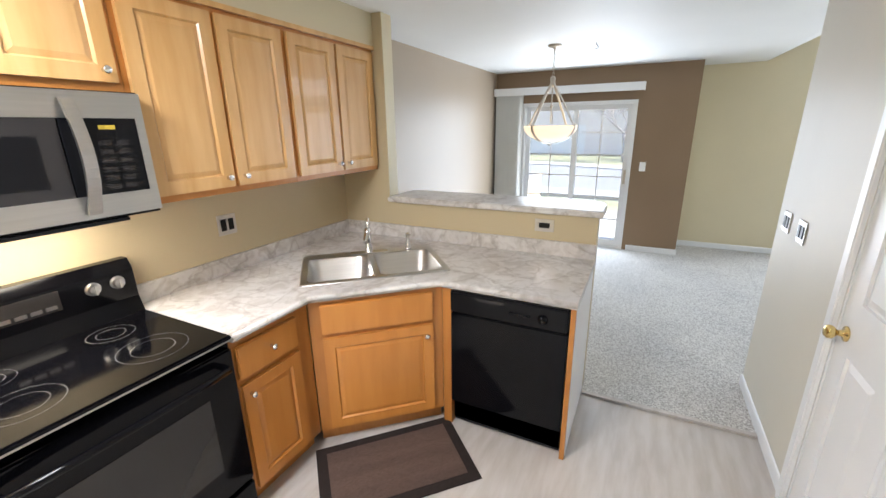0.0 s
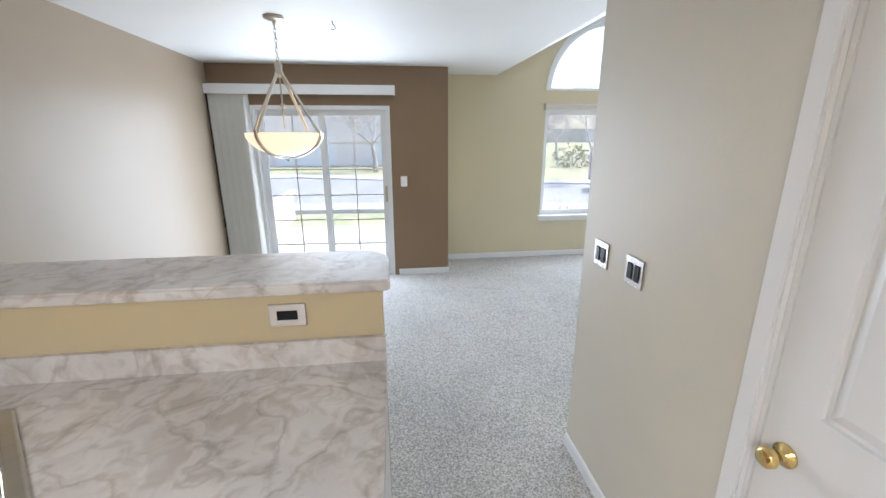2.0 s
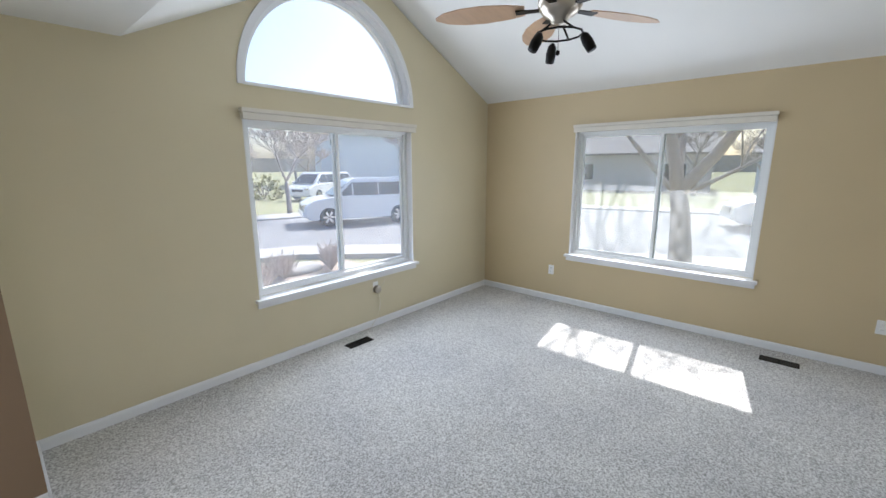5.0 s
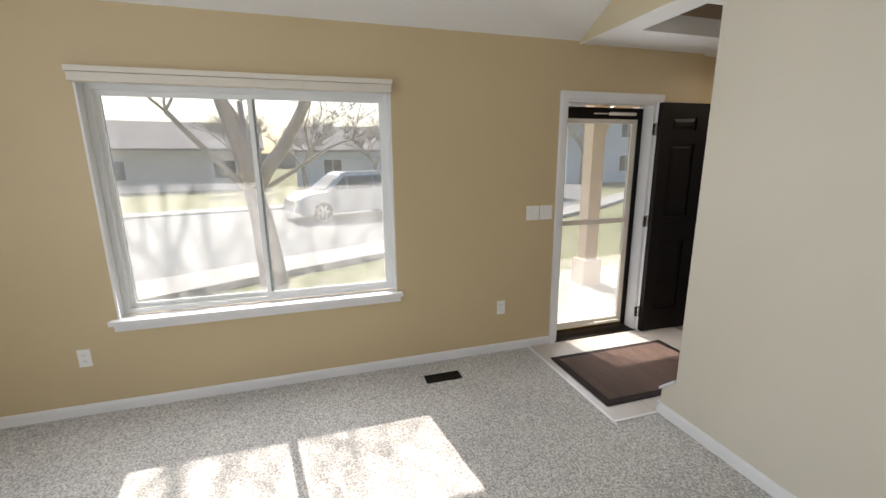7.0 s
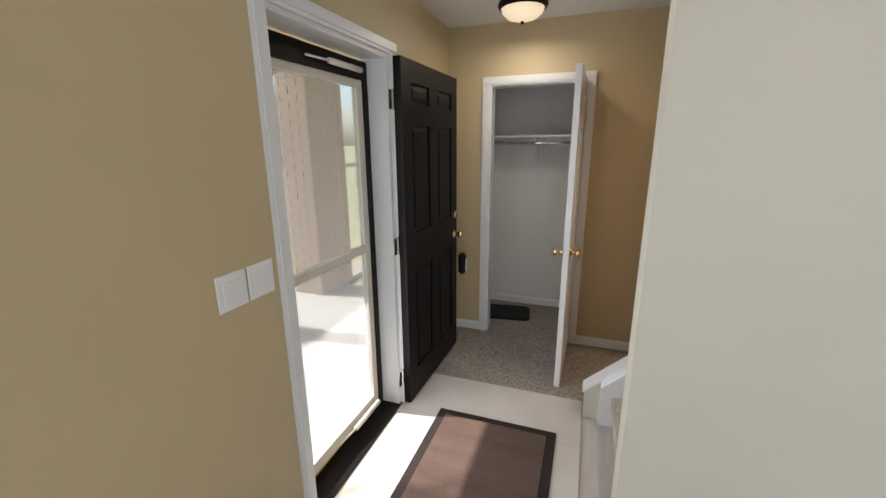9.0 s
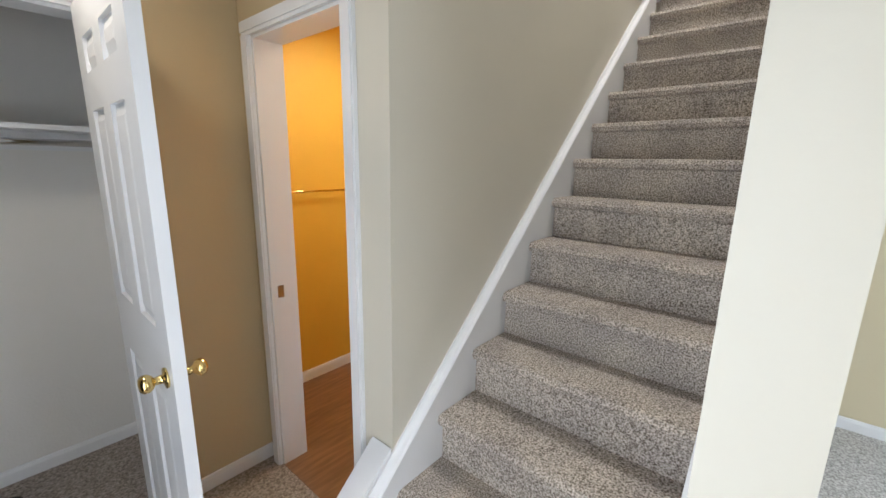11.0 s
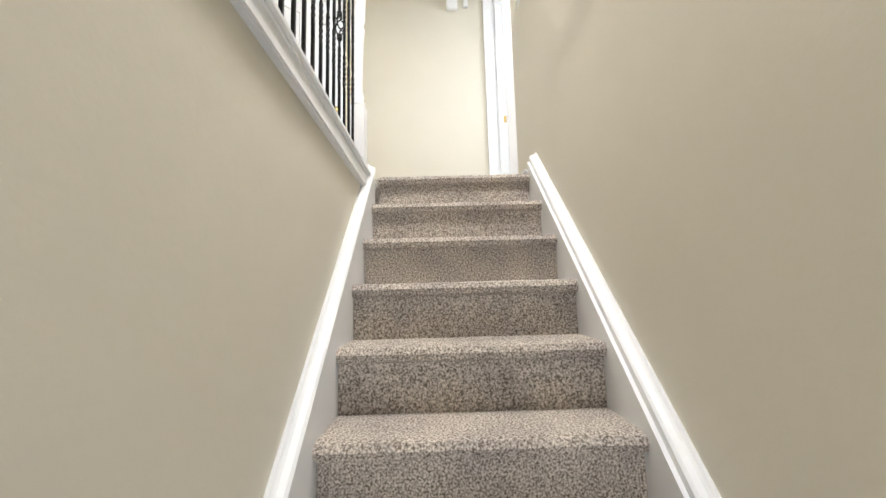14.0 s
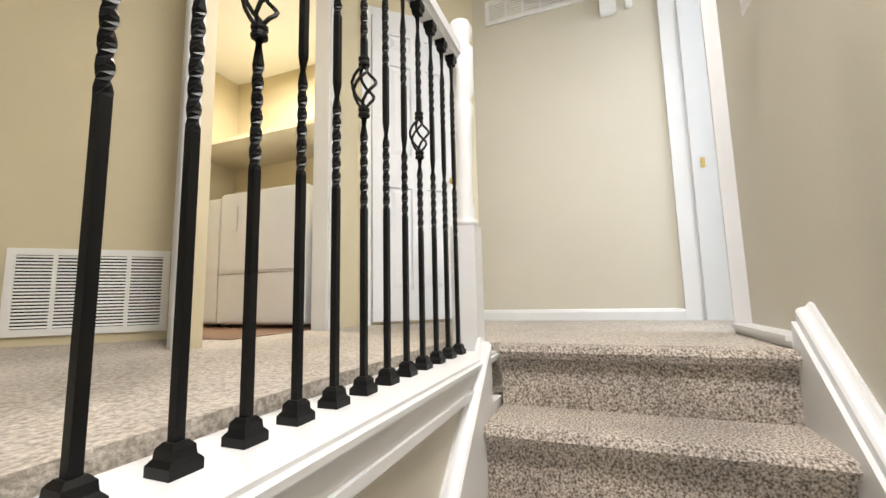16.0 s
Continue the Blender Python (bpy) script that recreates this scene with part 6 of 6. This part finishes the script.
near = [(-60, 12), (-2.5, 11.4), (2.4, 11.0), (5.0, 10.2), (7.0, 8.2), (8.6, 5.4), (10.2, 2.4), (11.6, -0.6), (16.5, -9), (32, -30)]
far = [(-60, 21), (-6, 21), (3, 17.2), (8, 16.0), (14, 14.8), (19, 9.5), (20.6, 3), (23, -8), (45, -36)]
bm = bmesh.new()
loft(bm, [[(*p, G), (*q, G), (*q, G - 0.1), (*p, G - 0.1)] for p, q in zip(near, far)])
structure("road", bm, "asphalt")
for nm, line, s in (("near", near, -1), ("far", far, 1)):
    bm = bmesh.new()
    rings = []
    for i, p in enumerate(line):
        a, b = Vector(line[max(i - 1, 0)]), Vector(line[min(i + 1, len(line) - 1)])
        d = (b - a).normalized()
        nn = Vector((-d.y, d.x)) * s
        p = Vector(p)
        rings.append([(*(p + nn * w), G + z) for w, z in ((0.0, -0.05), (0.03, 0.06), (0.14, 0.10), (0.45, 0.10), (1.25, 0.10), (1.25, -0.05))])
    loft(bm, rings)
    structure("kerb_" + nm, bm, "concrete")
structure("patio_slab", boxes((-6.0, 0.4, PY + 0.16, 6.3, G - 0.02, -0.10)), "concrete")
structure("walkway", boxes((-6.0, 1.0, 6.9, 8.1, G - 0.05, G + 0.03)), "concrete")
structure("porch_slab", boxes((EX + 0.19, 6.6, -3.6, -0.2, G - 0.02, -0.06)), "concrete")
structure("planting_bed", boxes((0.4, 5.0, NY + 0.2, 8.3, G - 0.02, G + 0.04)), "gravel")
structure("stone_bed", boxes((6.65, 7.6, -5.5, -2.6, G - 0.02, G + 0.05)), "gravel")
# Unseen eave, added and sized to end the sun patch under the east window.
structure("sun_cut_eave_east", boxes((EX + 0.15, EX + 1.07, -0.15, NY + 0.9, 2.40, 2.52)), "post")
structure("roof_porch", boxes((EX + 0.15, 6.15, -4.2, -0.15, 2.42, 2.56)), "post")
structure("roof_eave_north", boxes((BX, EX + 1.0, NY + 0.15, NY + 0.6, 3.75, 3.85)), "post")

pp = thing("porch_post", "square peach painted porch post on a wider base", "porch post", (5.95, -2.24, -0.06))
part("shaft", boxes((-0.09, 0.09, -0.09, 0.09, 0.0, 2.48)), "post", pp)
part("base", bbox(-0.14, 0.14, -0.14, 0.14, 0.0, 0.34, w=0.01), "post", pp)
bm = bmesh.new()
rr = []
for k in range(9):
    a = math.pi / 2 * k / 8
    rr.append([(x, -0.09 - 0.5 * (1 - math.cos(a)), 1.80 + 0.5 * math.sin(a) + e) for x, e in ((-0.07, 0), (0.07, 0), (0.07, 0.12), (-0.07, 0.12))])
loft(bm, rr)
part("arch_brace", bm, "post", pp)

pier = thing("brick_pier", "pale brick pier closing the far side of the porch", "brick pier", (6.23, -3.50, -0.06))
PW, PL = 0.36, 0.62
part("core", boxes((-PW / 2 + 0.008, PW / 2 - 0.008, -PL / 2 + 0.008, PL / 2 - 0.008, 0, 2.47)), "mortar", pier)
bricks = {}
for row in range(32):
    z = 0.004 + row * 0.077
    sh = 0.105 if row % 2 else 0.0
    for face_, L0, L1 in (("w", -PL / 2, PL / 2), ("n", -PW / 2, PW / 2)):
        y = L0 - sh
        while y < L1 - 0.02:
            a, b = max(y, L0), min(y + 0.20, L1)
            if b - a > 0.03:
                key = (face_, round(b - a, 3))
                if key not in bricks:
                    bm = boxes((-0.010, 0.0, -(b - a) / 2, (b - a) / 2, 0, 0.067)) if face_ == "w" else boxes((-(b - a) / 2, (b - a) / 2, 0.0, 0.010, 0, 0.067))
                    m = obj("brick", bm, "brick")
                    bricks[key] = m.data
                    bpy.data.objects.remove(m)
                br = new("brick", bricks[key])
                br.parent = pier
                br.location = (-PW / 2, (a + b) / 2, z) if face_ == "w" else ((a + b) / 2, PL / 2, z)
            y += 0.21


def bare_tree(name, label, at, h, r, seed, lean=(0, 0), forks=2, first=0.35, depth=5, spread=0.55, arms=(), fine=0.0):
    """A leafless tree: a tapered trunk that forks again and again."""
    rnd = random.Random(seed)
    t = thing(name, label, "tree", at)
    trunk, crown = bmesh.new(), bmesh.new()

    def grow(p, d, length, rad, level):
        pts, rads = [p], [rad]
        steps = 4 if level < 3 else 3
        q, dd = Vector(p), Vector(d)
        for i in range(steps):
            dd = (dd + Vector((rnd.uniform(-1, 1), rnd.uniform(-1, 1), rnd.uniform(-0.3, 0.6))) * 0.13).normalized()
            q = q + dd * length / steps
            pts.append(q.copy())
            rads.append(rad * (1 - 0.35 * (i + 1) / steps))
        tube(trunk if level == 0 else crown, pts, [max(q, fine) for q in rads], 8 if level < 2 else (5 if level < 4 else 3))
        if level >= depth:
            return
        n = forks if level < 1 else (3 if level < depth - 1 else 4)
        if level == 0 and arms:
            for way, rel, ln in arms:
                grow(pts[-1] - Vector((0, 0, 0.1)), Vector(way).normalized(), ln, rads[-1] * rel, 1)
            return
        for i in range(n):
            k = rnd.randint(max(1, steps - 2), steps) if level else steps
            a = 2 * math.pi * (i + rnd.random() * 0.7) / n
            side = Vector((math.cos(a), math.sin(a), 0))
            nd = (dd * (1 - spread * 0.5) + side * spread * rnd.uniform(0.6, 1.2) + Vector((0, 0, 0.12))).normalized()
            grow(pts[k], nd, length * rnd.uniform(0.62, 0.85), rads[k] * (0.72 if level < 1 else 0.6), level + 1)
    bm0 = Vector((lean[0], lean[1], 1)).normalized()
    grow(Vector((0, 0, -0.05)), bm0, h * first, r, 0)
    part("trunk", trunk, "bark", t, smooth=True)
    part("crown", crown, "twig", t, "bare twiggy crown", smooth=True)
    return t


bare_tree("street_tree", "large bare forked tree on the lawn by the street", (8.75, 2.02, G), 8.0, 0.235, 5, first=0.21, depth=6, spread=0.72, fine=0.007, arms=(((0.1, -0.55, 1), 0.85, 1.9), ((0.0, 0.20, 1), 0.9, 2.2), ((-0.1, 0.6, 0.6), 0.4, 1.7), ((0.6, 0.1, 0.8), 0.5, 1.9), ((0.2, -0.7, 0.35), 0.3, 1.5)))
bare_tree("street_tree", "slim bare tree on the grass verge by parked cars", (8.96, 17.7, G), 7.0, 0.13, 11, forks=3, first=0.22, depth=6, spread=0.68, fine=0.012)


def shrub(label, at, r, h, seed, material="shrub", n=420):
    rnd = random.Random(seed)
    s = thing("shrub", label, "shrub", at)
    bm = bmesh.new()
    for i in range(n):
        a, b = rnd.uniform(0, 2 * math.pi), math.acos(rnd.uniform(-0.2, 1))
        q = rnd.uniform(0.65, 1.05) * (1 + 0.2 * math.sin(3 * a))
        p = Vector((r * q * math.sin(b) * math.cos(a), r * q * math.sin(b) * math.sin(a), h * q * math.cos(b) + 0.1))
        e = 0.10 * r
        v = [p + Vector((rnd.uniform(-e, e), rnd.uniform(-e, e), rnd.uniform(-e, e))) for _ in range(4)]
        bm.faces.new([bm.verts.new(x) for x in v[:3]])
        bm.faces.new([bm.verts.new(x) for x in v[1:]])
    part("foliage", bm, material, s)
    bm = bmesh.new()
    for i in range(9):
        a = i * 0.7
        tube(bm, [(0, 0, 0), (0.4 * r * math.cos(a), 0.4 * r * math.sin(a), 0.5 * h), (0.8 * r * math.cos(a), 0.8 * r * math.sin(a), 0.8 * h)], [0.03, 0.02, 0.01], 4)
    part("stems", bm, "twig", s)
    return s


shrub("rounded yellow-green shrub beside the driveway", (12.2, 27.0, G), 1.3, 1.6, 3)
shrub("low green clipped hedge by the verge", (9.4, 27.5, G), 0.9, 0.7, 4, "grass")
for x, y, k in ((2.5, 6.8, 1), (2.9, 7.3, 2), (3.3, 7.5, 3), (2.4, 7.6, 5), (4.25, 7.4, 6), (6.2, 3.6, 7), (4.5, 7.8, 8), (2.1, 6.4, 9)):
    rnd = random.Random(k)
    s = thing("dormant_shrub", "low leafless dormant shrub in the planting bed", "shrub", (x, y, G + 0.04), group="dormant shrubs")
    bm = bmesh.new()
    for i in range(80):
        a, b = rnd.uniform(0, 6.28), rnd.uniform(0.1, 0.9)
        d = Vector((math.cos(a) * b, math.sin(a) * b, 1.0)).normalized()
        l = rnd.uniform(0.35, 0.62)
        m = d * l * 0.5 + Vector((rnd.uniform(-0.05, 0.05), rnd.uniform(-0.05, 0.05), 0))
        tube(bm, [(0, 0, 0), m, d * l], [0.009, 0.007, 0.004], 3)
        tube(bm, [m, m + Vector((rnd.uniform(-0.15, 0.15), rnd.uniform(-0.15, 0.15), 0.15))], [0.005, 0.003], 3)
    part("twigs", bm, "twig", s)


rock = bmesh.new()
rnd = random.Random(4)
bmesh.ops.create_icosphere(rock, subdivisions=3, radius=0.3)
for v in rock.verts:
    v.co = Vector((v.co.x * 1.7, v.co.y * 0.9, v.co.z * 0.45)) * (1 + 0.16 * noise.noise(v.co * 4))
rk = thing("boulder", "flat grey boulder among the dormant shrubs", "boulder", (3.75, 7.75, G + 0.1))
part("stone", rock, "concrete", rk, smooth=True)


def car(label, at, turn, paint, van=False, L=4.6, name="parked_car"):
    """A parked car; its nose toward +x, its left side toward +y."""
    c = thing(name, label, "car", at, turn=turn, group="parked cars")
    Wd = 0.92
    roof = 1.75 if van else 1.68
    low = [(-L / 2, 0.35), (-L / 2 - 0.03, 0.75), (-L / 2 + 0.04, 1.02), (L / 2 - 1.25, 1.06), (L / 2 - 0.35, 0.93), (L / 2, 0.72), (L / 2 + 0.02, 0.38), (L / 2 - 0.15, 0.24), (-L / 2 + 0.1, 0.26)]
    bm = bmesh.new()
    loft(bm, [[(x * s, y, z + dz) for x, z in low] for y, s, dz in ((-Wd, 0.97, 0.0), (-Wd + 0.06, 1.0, 0.02), (Wd - 0.06, 1.0, 0.02), (Wd, 0.97, 0.0))])
    bevelled(bm, 0.02, 1)
    body = part("body", bm, paint, c)
    fr, bk = (L / 2 - 0.95, L / 2 - 1.75) if not van else (L / 2 - 0.55, L / 2 - 1.45)
    top = [(-L / 2 + 0.05, 1.0), (-L / 2 + 0.28, roof - 0.08), (-L / 2 + 0.5, roof), (bk - 0.1, roof), (bk + 0.1, roof - 0.06), (fr, 1.0)]
    bm = bmesh.new()
    vs = loft(bm, [[(x, y, z) if z < 1.2 else (x, y * 0.82, z) for x, z in top] for y in (-Wd + 0.04, Wd - 0.04)])
    bevelled(bm, 0.03, 2)
    part("roof", bm, paint, body)
    for s in (-1, 1):
        def side(x, z):
            q = (z - 1.0) / (roof - 1.0)
            return (x, s * ((Wd - 0.04) * (1 - 0.18 * min(max(q, 0), 1)) + 0.004), z)
        x0, x1, xf = -L / 2 + 0.38, bk, fr - 0.25
        cut = [(-L / 2 + 0.25, -0.12 * L), (-0.11 * L, 0.10 * L), (0.11 * L, xf)]
        for i, (a, b) in enumerate(cut):
            ta = a + (0.12 if i == 0 else 0)
            tb = b if i < 2 else bk - 0.02
            bm = bmesh.new()
            q = [side(a, 1.08), side(b, 1.08), side(min(tb, b), roof - 0.14), side(ta, roof - 0.14)]
            v = [bm.verts.new(p) for p in q]
            w = [bm.verts.new((p[0], p[1] - s * 0.01, p[2])) for p in q]
            bm.faces.new(v)
            bm.faces.new(w[::-1])
            for k in range(4):
                bm.faces.new((v[k], v[(k + 1) % 4], w[(k + 1) % 4], w[k]))
            part("side_window", bm, "carglass", body)
        part("mirror", bbox(fr - 0.35, fr - 0.2, s * Wd, s * (Wd + 0.16), 1.05, 1.17, w=0.02), paint, body)
        part("headlight", bbox(L / 2 - 0.16, L / 2 + 0.01, s * 0.55, s * 0.86, 0.66, 0.80, w=0.02), "chrome", body)
        part("tail_light", bbox(-L / 2 - 0.035, -L / 2 + 0.06, s * 0.72, s * 0.9, 0.75, 1.0, w=0.01), "fence", body)
        for x in (-0.29 * L, 0.31 * L):
            wh = thing("wheel", "", "", (x, s * (Wd - 0.10), 0.34))
            wh.parent = c
            bm = bmesh.new()
            lathe(bm, (0, 0, 0), [(-s * 0.10, 0.22), (-s * 0.10, 0.33), (-s * 0.07, 0.345), (s * 0.09, 0.345), (s * 0.115, 0.32), (s * 0.115, 0.235)], 24, "y")
            part("tyre", bm, "tyre", wh, smooth=True)
            bm = bmesh.new()
            lathe(bm, (0, 0, 0), [(s * 0.05, 0.22), (s * 0.112, 0.235), (s * 0.113, 0.21), (s * 0.10, 0.20), (s * 0.099, 0.001)], 24, "y")
            part("rim_well", bm, "blackm", wh)
            bm = bmesh.new()
            for k in range(6):
                a = k * math.pi / 3
                ca, sa = math.cos(a), math.sin(a)
                loft(bm, [[(r * ca - e * sa, s * y, r * sa + e * ca) for e, y in ((-wd, 0.10), (wd, 0.10), (wd, 0.118), (-wd, 0.118))] for r, wd in ((0.03, 0.03), (0.215, 0.038))])
            part("rim", bm, "chrome", wh)
    bm = bmesh.new()
    q = [(bk + 0.115, -0.62, roof - 0.10), (bk + 0.115, 0.62, roof - 0.10), (fr - 0.04, 0.76, 1.08), (fr - 0.04, -0.76, 1.08)]
    loft(bm, [[(x + 0.012, y, z + 0.012) for x, y, z in q], [(x + 0.002, y, z + 0.002) for x, y, z in q]])
    part("windscreen", bm, "carglass", body)
    part("rear_window", boxes((-L / 2 + 0.10, -L / 2 + 0.14, -0.62, 0.62, 1.15, roof - 0.16)), "carglass", body)
    part("grille", bbox(L / 2 - 0.02, L / 2 + 0.035, -0.42, 0.42, 0.55, 0.72, w=0.01), "blackm", body)
    part("bumper", bbox(L / 2 - 0.06, L / 2 + 0.06, -0.82, 0.82, 0.34, 0.52, w=0.03), paint, body)
    return c


car("white sport utility vehicle parked along the far kerb", (9.45, 13.15, G), 156, "carwhite", L=4.35)
car("white minivan parked on the driveway across the street", (15.0, 24.5, G), 200, "carwhite", van=True, L=4.8)
car("silver sport utility vehicle parked across the street", (17.35, 0.0, G), 108, "carsilver", L=4.6)
car("dark sedan parked beyond the porch", (20.5, -9.0, G), 118, "cardark", L=4.6)
car("white car parked on the road beyond the patio", (-9.2, 18.0, G), 5, "carwhite", L=4.5)


def house(label, at, turn, w, d, h, rh, material, wins, garage=None, name="house"):
    """A far house; its front toward -y, with a gable roof along x. wins: (x, z, w, h) on the front."""
    b = thing(name, label, "house", at, turn=turn)
    part("wall", boxes((-w / 2, w / 2, 0, d, 0, h)), material, b)
    bm = bmesh.new()
    loft(bm, [[(x, -0.5, h - 0.05), (x, d / 2, h + rh), (x, d + 0.5, h - 0.05), (x, d + 0.5, h + 0.1), (x, d / 2, h + rh + 0.15), (x, -0.5, h + 0.1)] for x in (-w / 2 - 0.4, w / 2 + 0.4)])
    part("roof", bm, "roof", b)
    bm = bmesh.new()
    for x in (-w / 2, w / 2 - 0.1):
        loft(bm, [[(x + e, 0, h), (x + e, d, h), (x + e, d / 2, h + rh)] for e in (0, 0.1)])
    part("gable", bm, material, b)
    for x, z, ww, wh in wins:
        f = thing("window", "", "", (x, 0, z))
        f.parent = b
        part("frame", boxes((-ww / 2 - 0.06, -ww / 2, -0.05, 0, -0.06, wh + 0.06), (ww / 2, ww / 2 + 0.06, -0.05, 0, -0.06, wh + 0.06), (-ww / 2, ww / 2, -0.05, 0, -0.06, 0), (-ww / 2, ww / 2, -0.05, 0, wh, wh + 0.06), (-0.03, 0.03, -0.04, 0, 0, wh)), "trim", f)
        part("pane", boxes((-ww / 2, -0.031, -0.02, -0.003, 0, wh), (0.031, ww / 2, -0.02, -0.003, 0, wh)), "carglass", f)
    for g in garage or ():
        part("garage_door", boxes((g - 2.3, g + 2.3, -0.04, -0.002, 0, 2.2)), "trim", b)
    return b


WIN2 = [(x, z, 1.2, 1.3) for x in (-5, -1.6, 2.0, 5.2) for z in (1.0, 3.9)]
house("grey blue two-storey house beyond the parked cars", (30, 35, G), -28, 14, 9, 5.6, 2.4, "siding", [(-5.6, 4.3, 0.7, 0.6)])
house("tan brick house with low roof across the street", (36, 12, G), -82, 13, 9, 3.0, 2.2, "siding2", [(-3, 0.9, 1.5, 1.3), (4, 0.9, 1.5, 1.3)])
house("grey low house beyond the silver vehicle", (37, -3, G), -98, 12, 9, 2.9, 2.2, "siding", [(-3, 0.9, 1.4, 1.3), (3, 0.9, 1.4, 1.3)], (0,))
house("tan two-storey townhouse with garages beyond the patio", (-3.5, 31, G), -4, 15, 9, 5.4, 2.0, "siding2", [(x, 3.7, 1.3, 1.3) for x in (-6, -2, 2, 6)], (-4, 3.5), name="townhouse")
house("grey two-storey townhouse along the road beyond the patio", (-20, 29, G), 8, 15, 9, 5.4, 2.0, "siding", WIN2, name="townhouse")
apt = house("pale blue apartment block with an outside stair", (31.9, -28, G), -90, 18, 10, 6.4, 2.0, "siding", [(x, z, 1.3, 1.3) for x in (-6, -3, 0, 2.9, 6) for z in (1.0, 3.9)], name="apartment_building")
st = thing("outside_stair", "red brown timber outside stair on the apartment block", "outside stair", (29.3, -34.9, G), turn=90)
for k in range(16):
    part("tread", boxes((4.2 + 0.25 * k, 4.5 + 0.25 * k, -1.6, -0.5, 0.18 * k + 0.14, 0.18 * k + 0.19)), "fence", st)
for y in (-1.62, -0.5):
    bm = bmesh.new()
    loft(bm, [[(4.2, y, 0), (4.2, y, 0.25), (8.3, y, 3.2), (8.3, y, 2.95)], [(4.2, y + 0.05, 0), (4.2, y + 0.05, 0.25), (8.3, y + 0.05, 3.2), (8.3, y + 0.05, 2.95)]])
    part("stringer", bm, "fence", st)
    bm = bmesh.new()
    tube(bm, [(4.2, y, 1.0), (8.3, y, 3.95)], 0.05, 6)
    part("handrail", bm, "fence", st)

fn = thing("patio_enclosure", "low red brown board enclosure with a beige cap by the patio", "fence", (-3.2, 6.0, -0.11))
for i in range(11):
    part("board", boxes((-1.75 + 0.155 * i, -1.60 + 0.155 * i, 0.0, 0.03, 0.0, 0.62)), "fence", fn)
part("cap", boxes((-1.78, 0.0, -0.03, 0.06, 0.62, 0.66), (0.0, 0.10, -1.0, 1.6, 0.62, 0.66)), "post", fn)
for i in range(16):
    part("board", boxes((0.03, 0.06, -0.95 + 0.155 * i, -0.80 + 0.155 * i, 0.0, 0.62)), "post", fn, "beige board")
structure("backdrop", boxes((-150, 150, 150, 151, G, G + 5), (150, 151, -150, 150, G, G + 5), (-151, -150, -60, 150, G, G + 5)), "leaf")
rnd = random.Random(77)
wood = [bare_tree("far_tree", "pale leafless tree with a dense twiggy crown beyond the street", (0, 0, G), 9.0, 0.2, 60 + k, forks=3, first=0.22, depth=6, spread=0.66, fine=0.013) for k in range(3)]
spots = [(-13, 26), (-6, 44), (2, 27), (5, 40), (11, 31), (13, 42), (19, 33), (23, 42), (24, 26), (30, 21), (25, 17), (33, 6), (29, 2), (32, -3), (28, -10), (34, -14), (31, -20), (42, -24), (-2, 24.5), (15, 37), (44, 10), (46, 0)]
for i, (x, y) in enumerate(spots):
    t = wood[i] if i < 3 else copy_thing(wood[i % 3], pose(x, y, G, 0, 0, 0))
    k = rnd.uniform(0.85, 1.2)
    t.matrix_basis = pose(x, y, G, 0, 0, rnd.uniform(0, 360)) @ Matrix.Diagonal((k, k, k, 1))
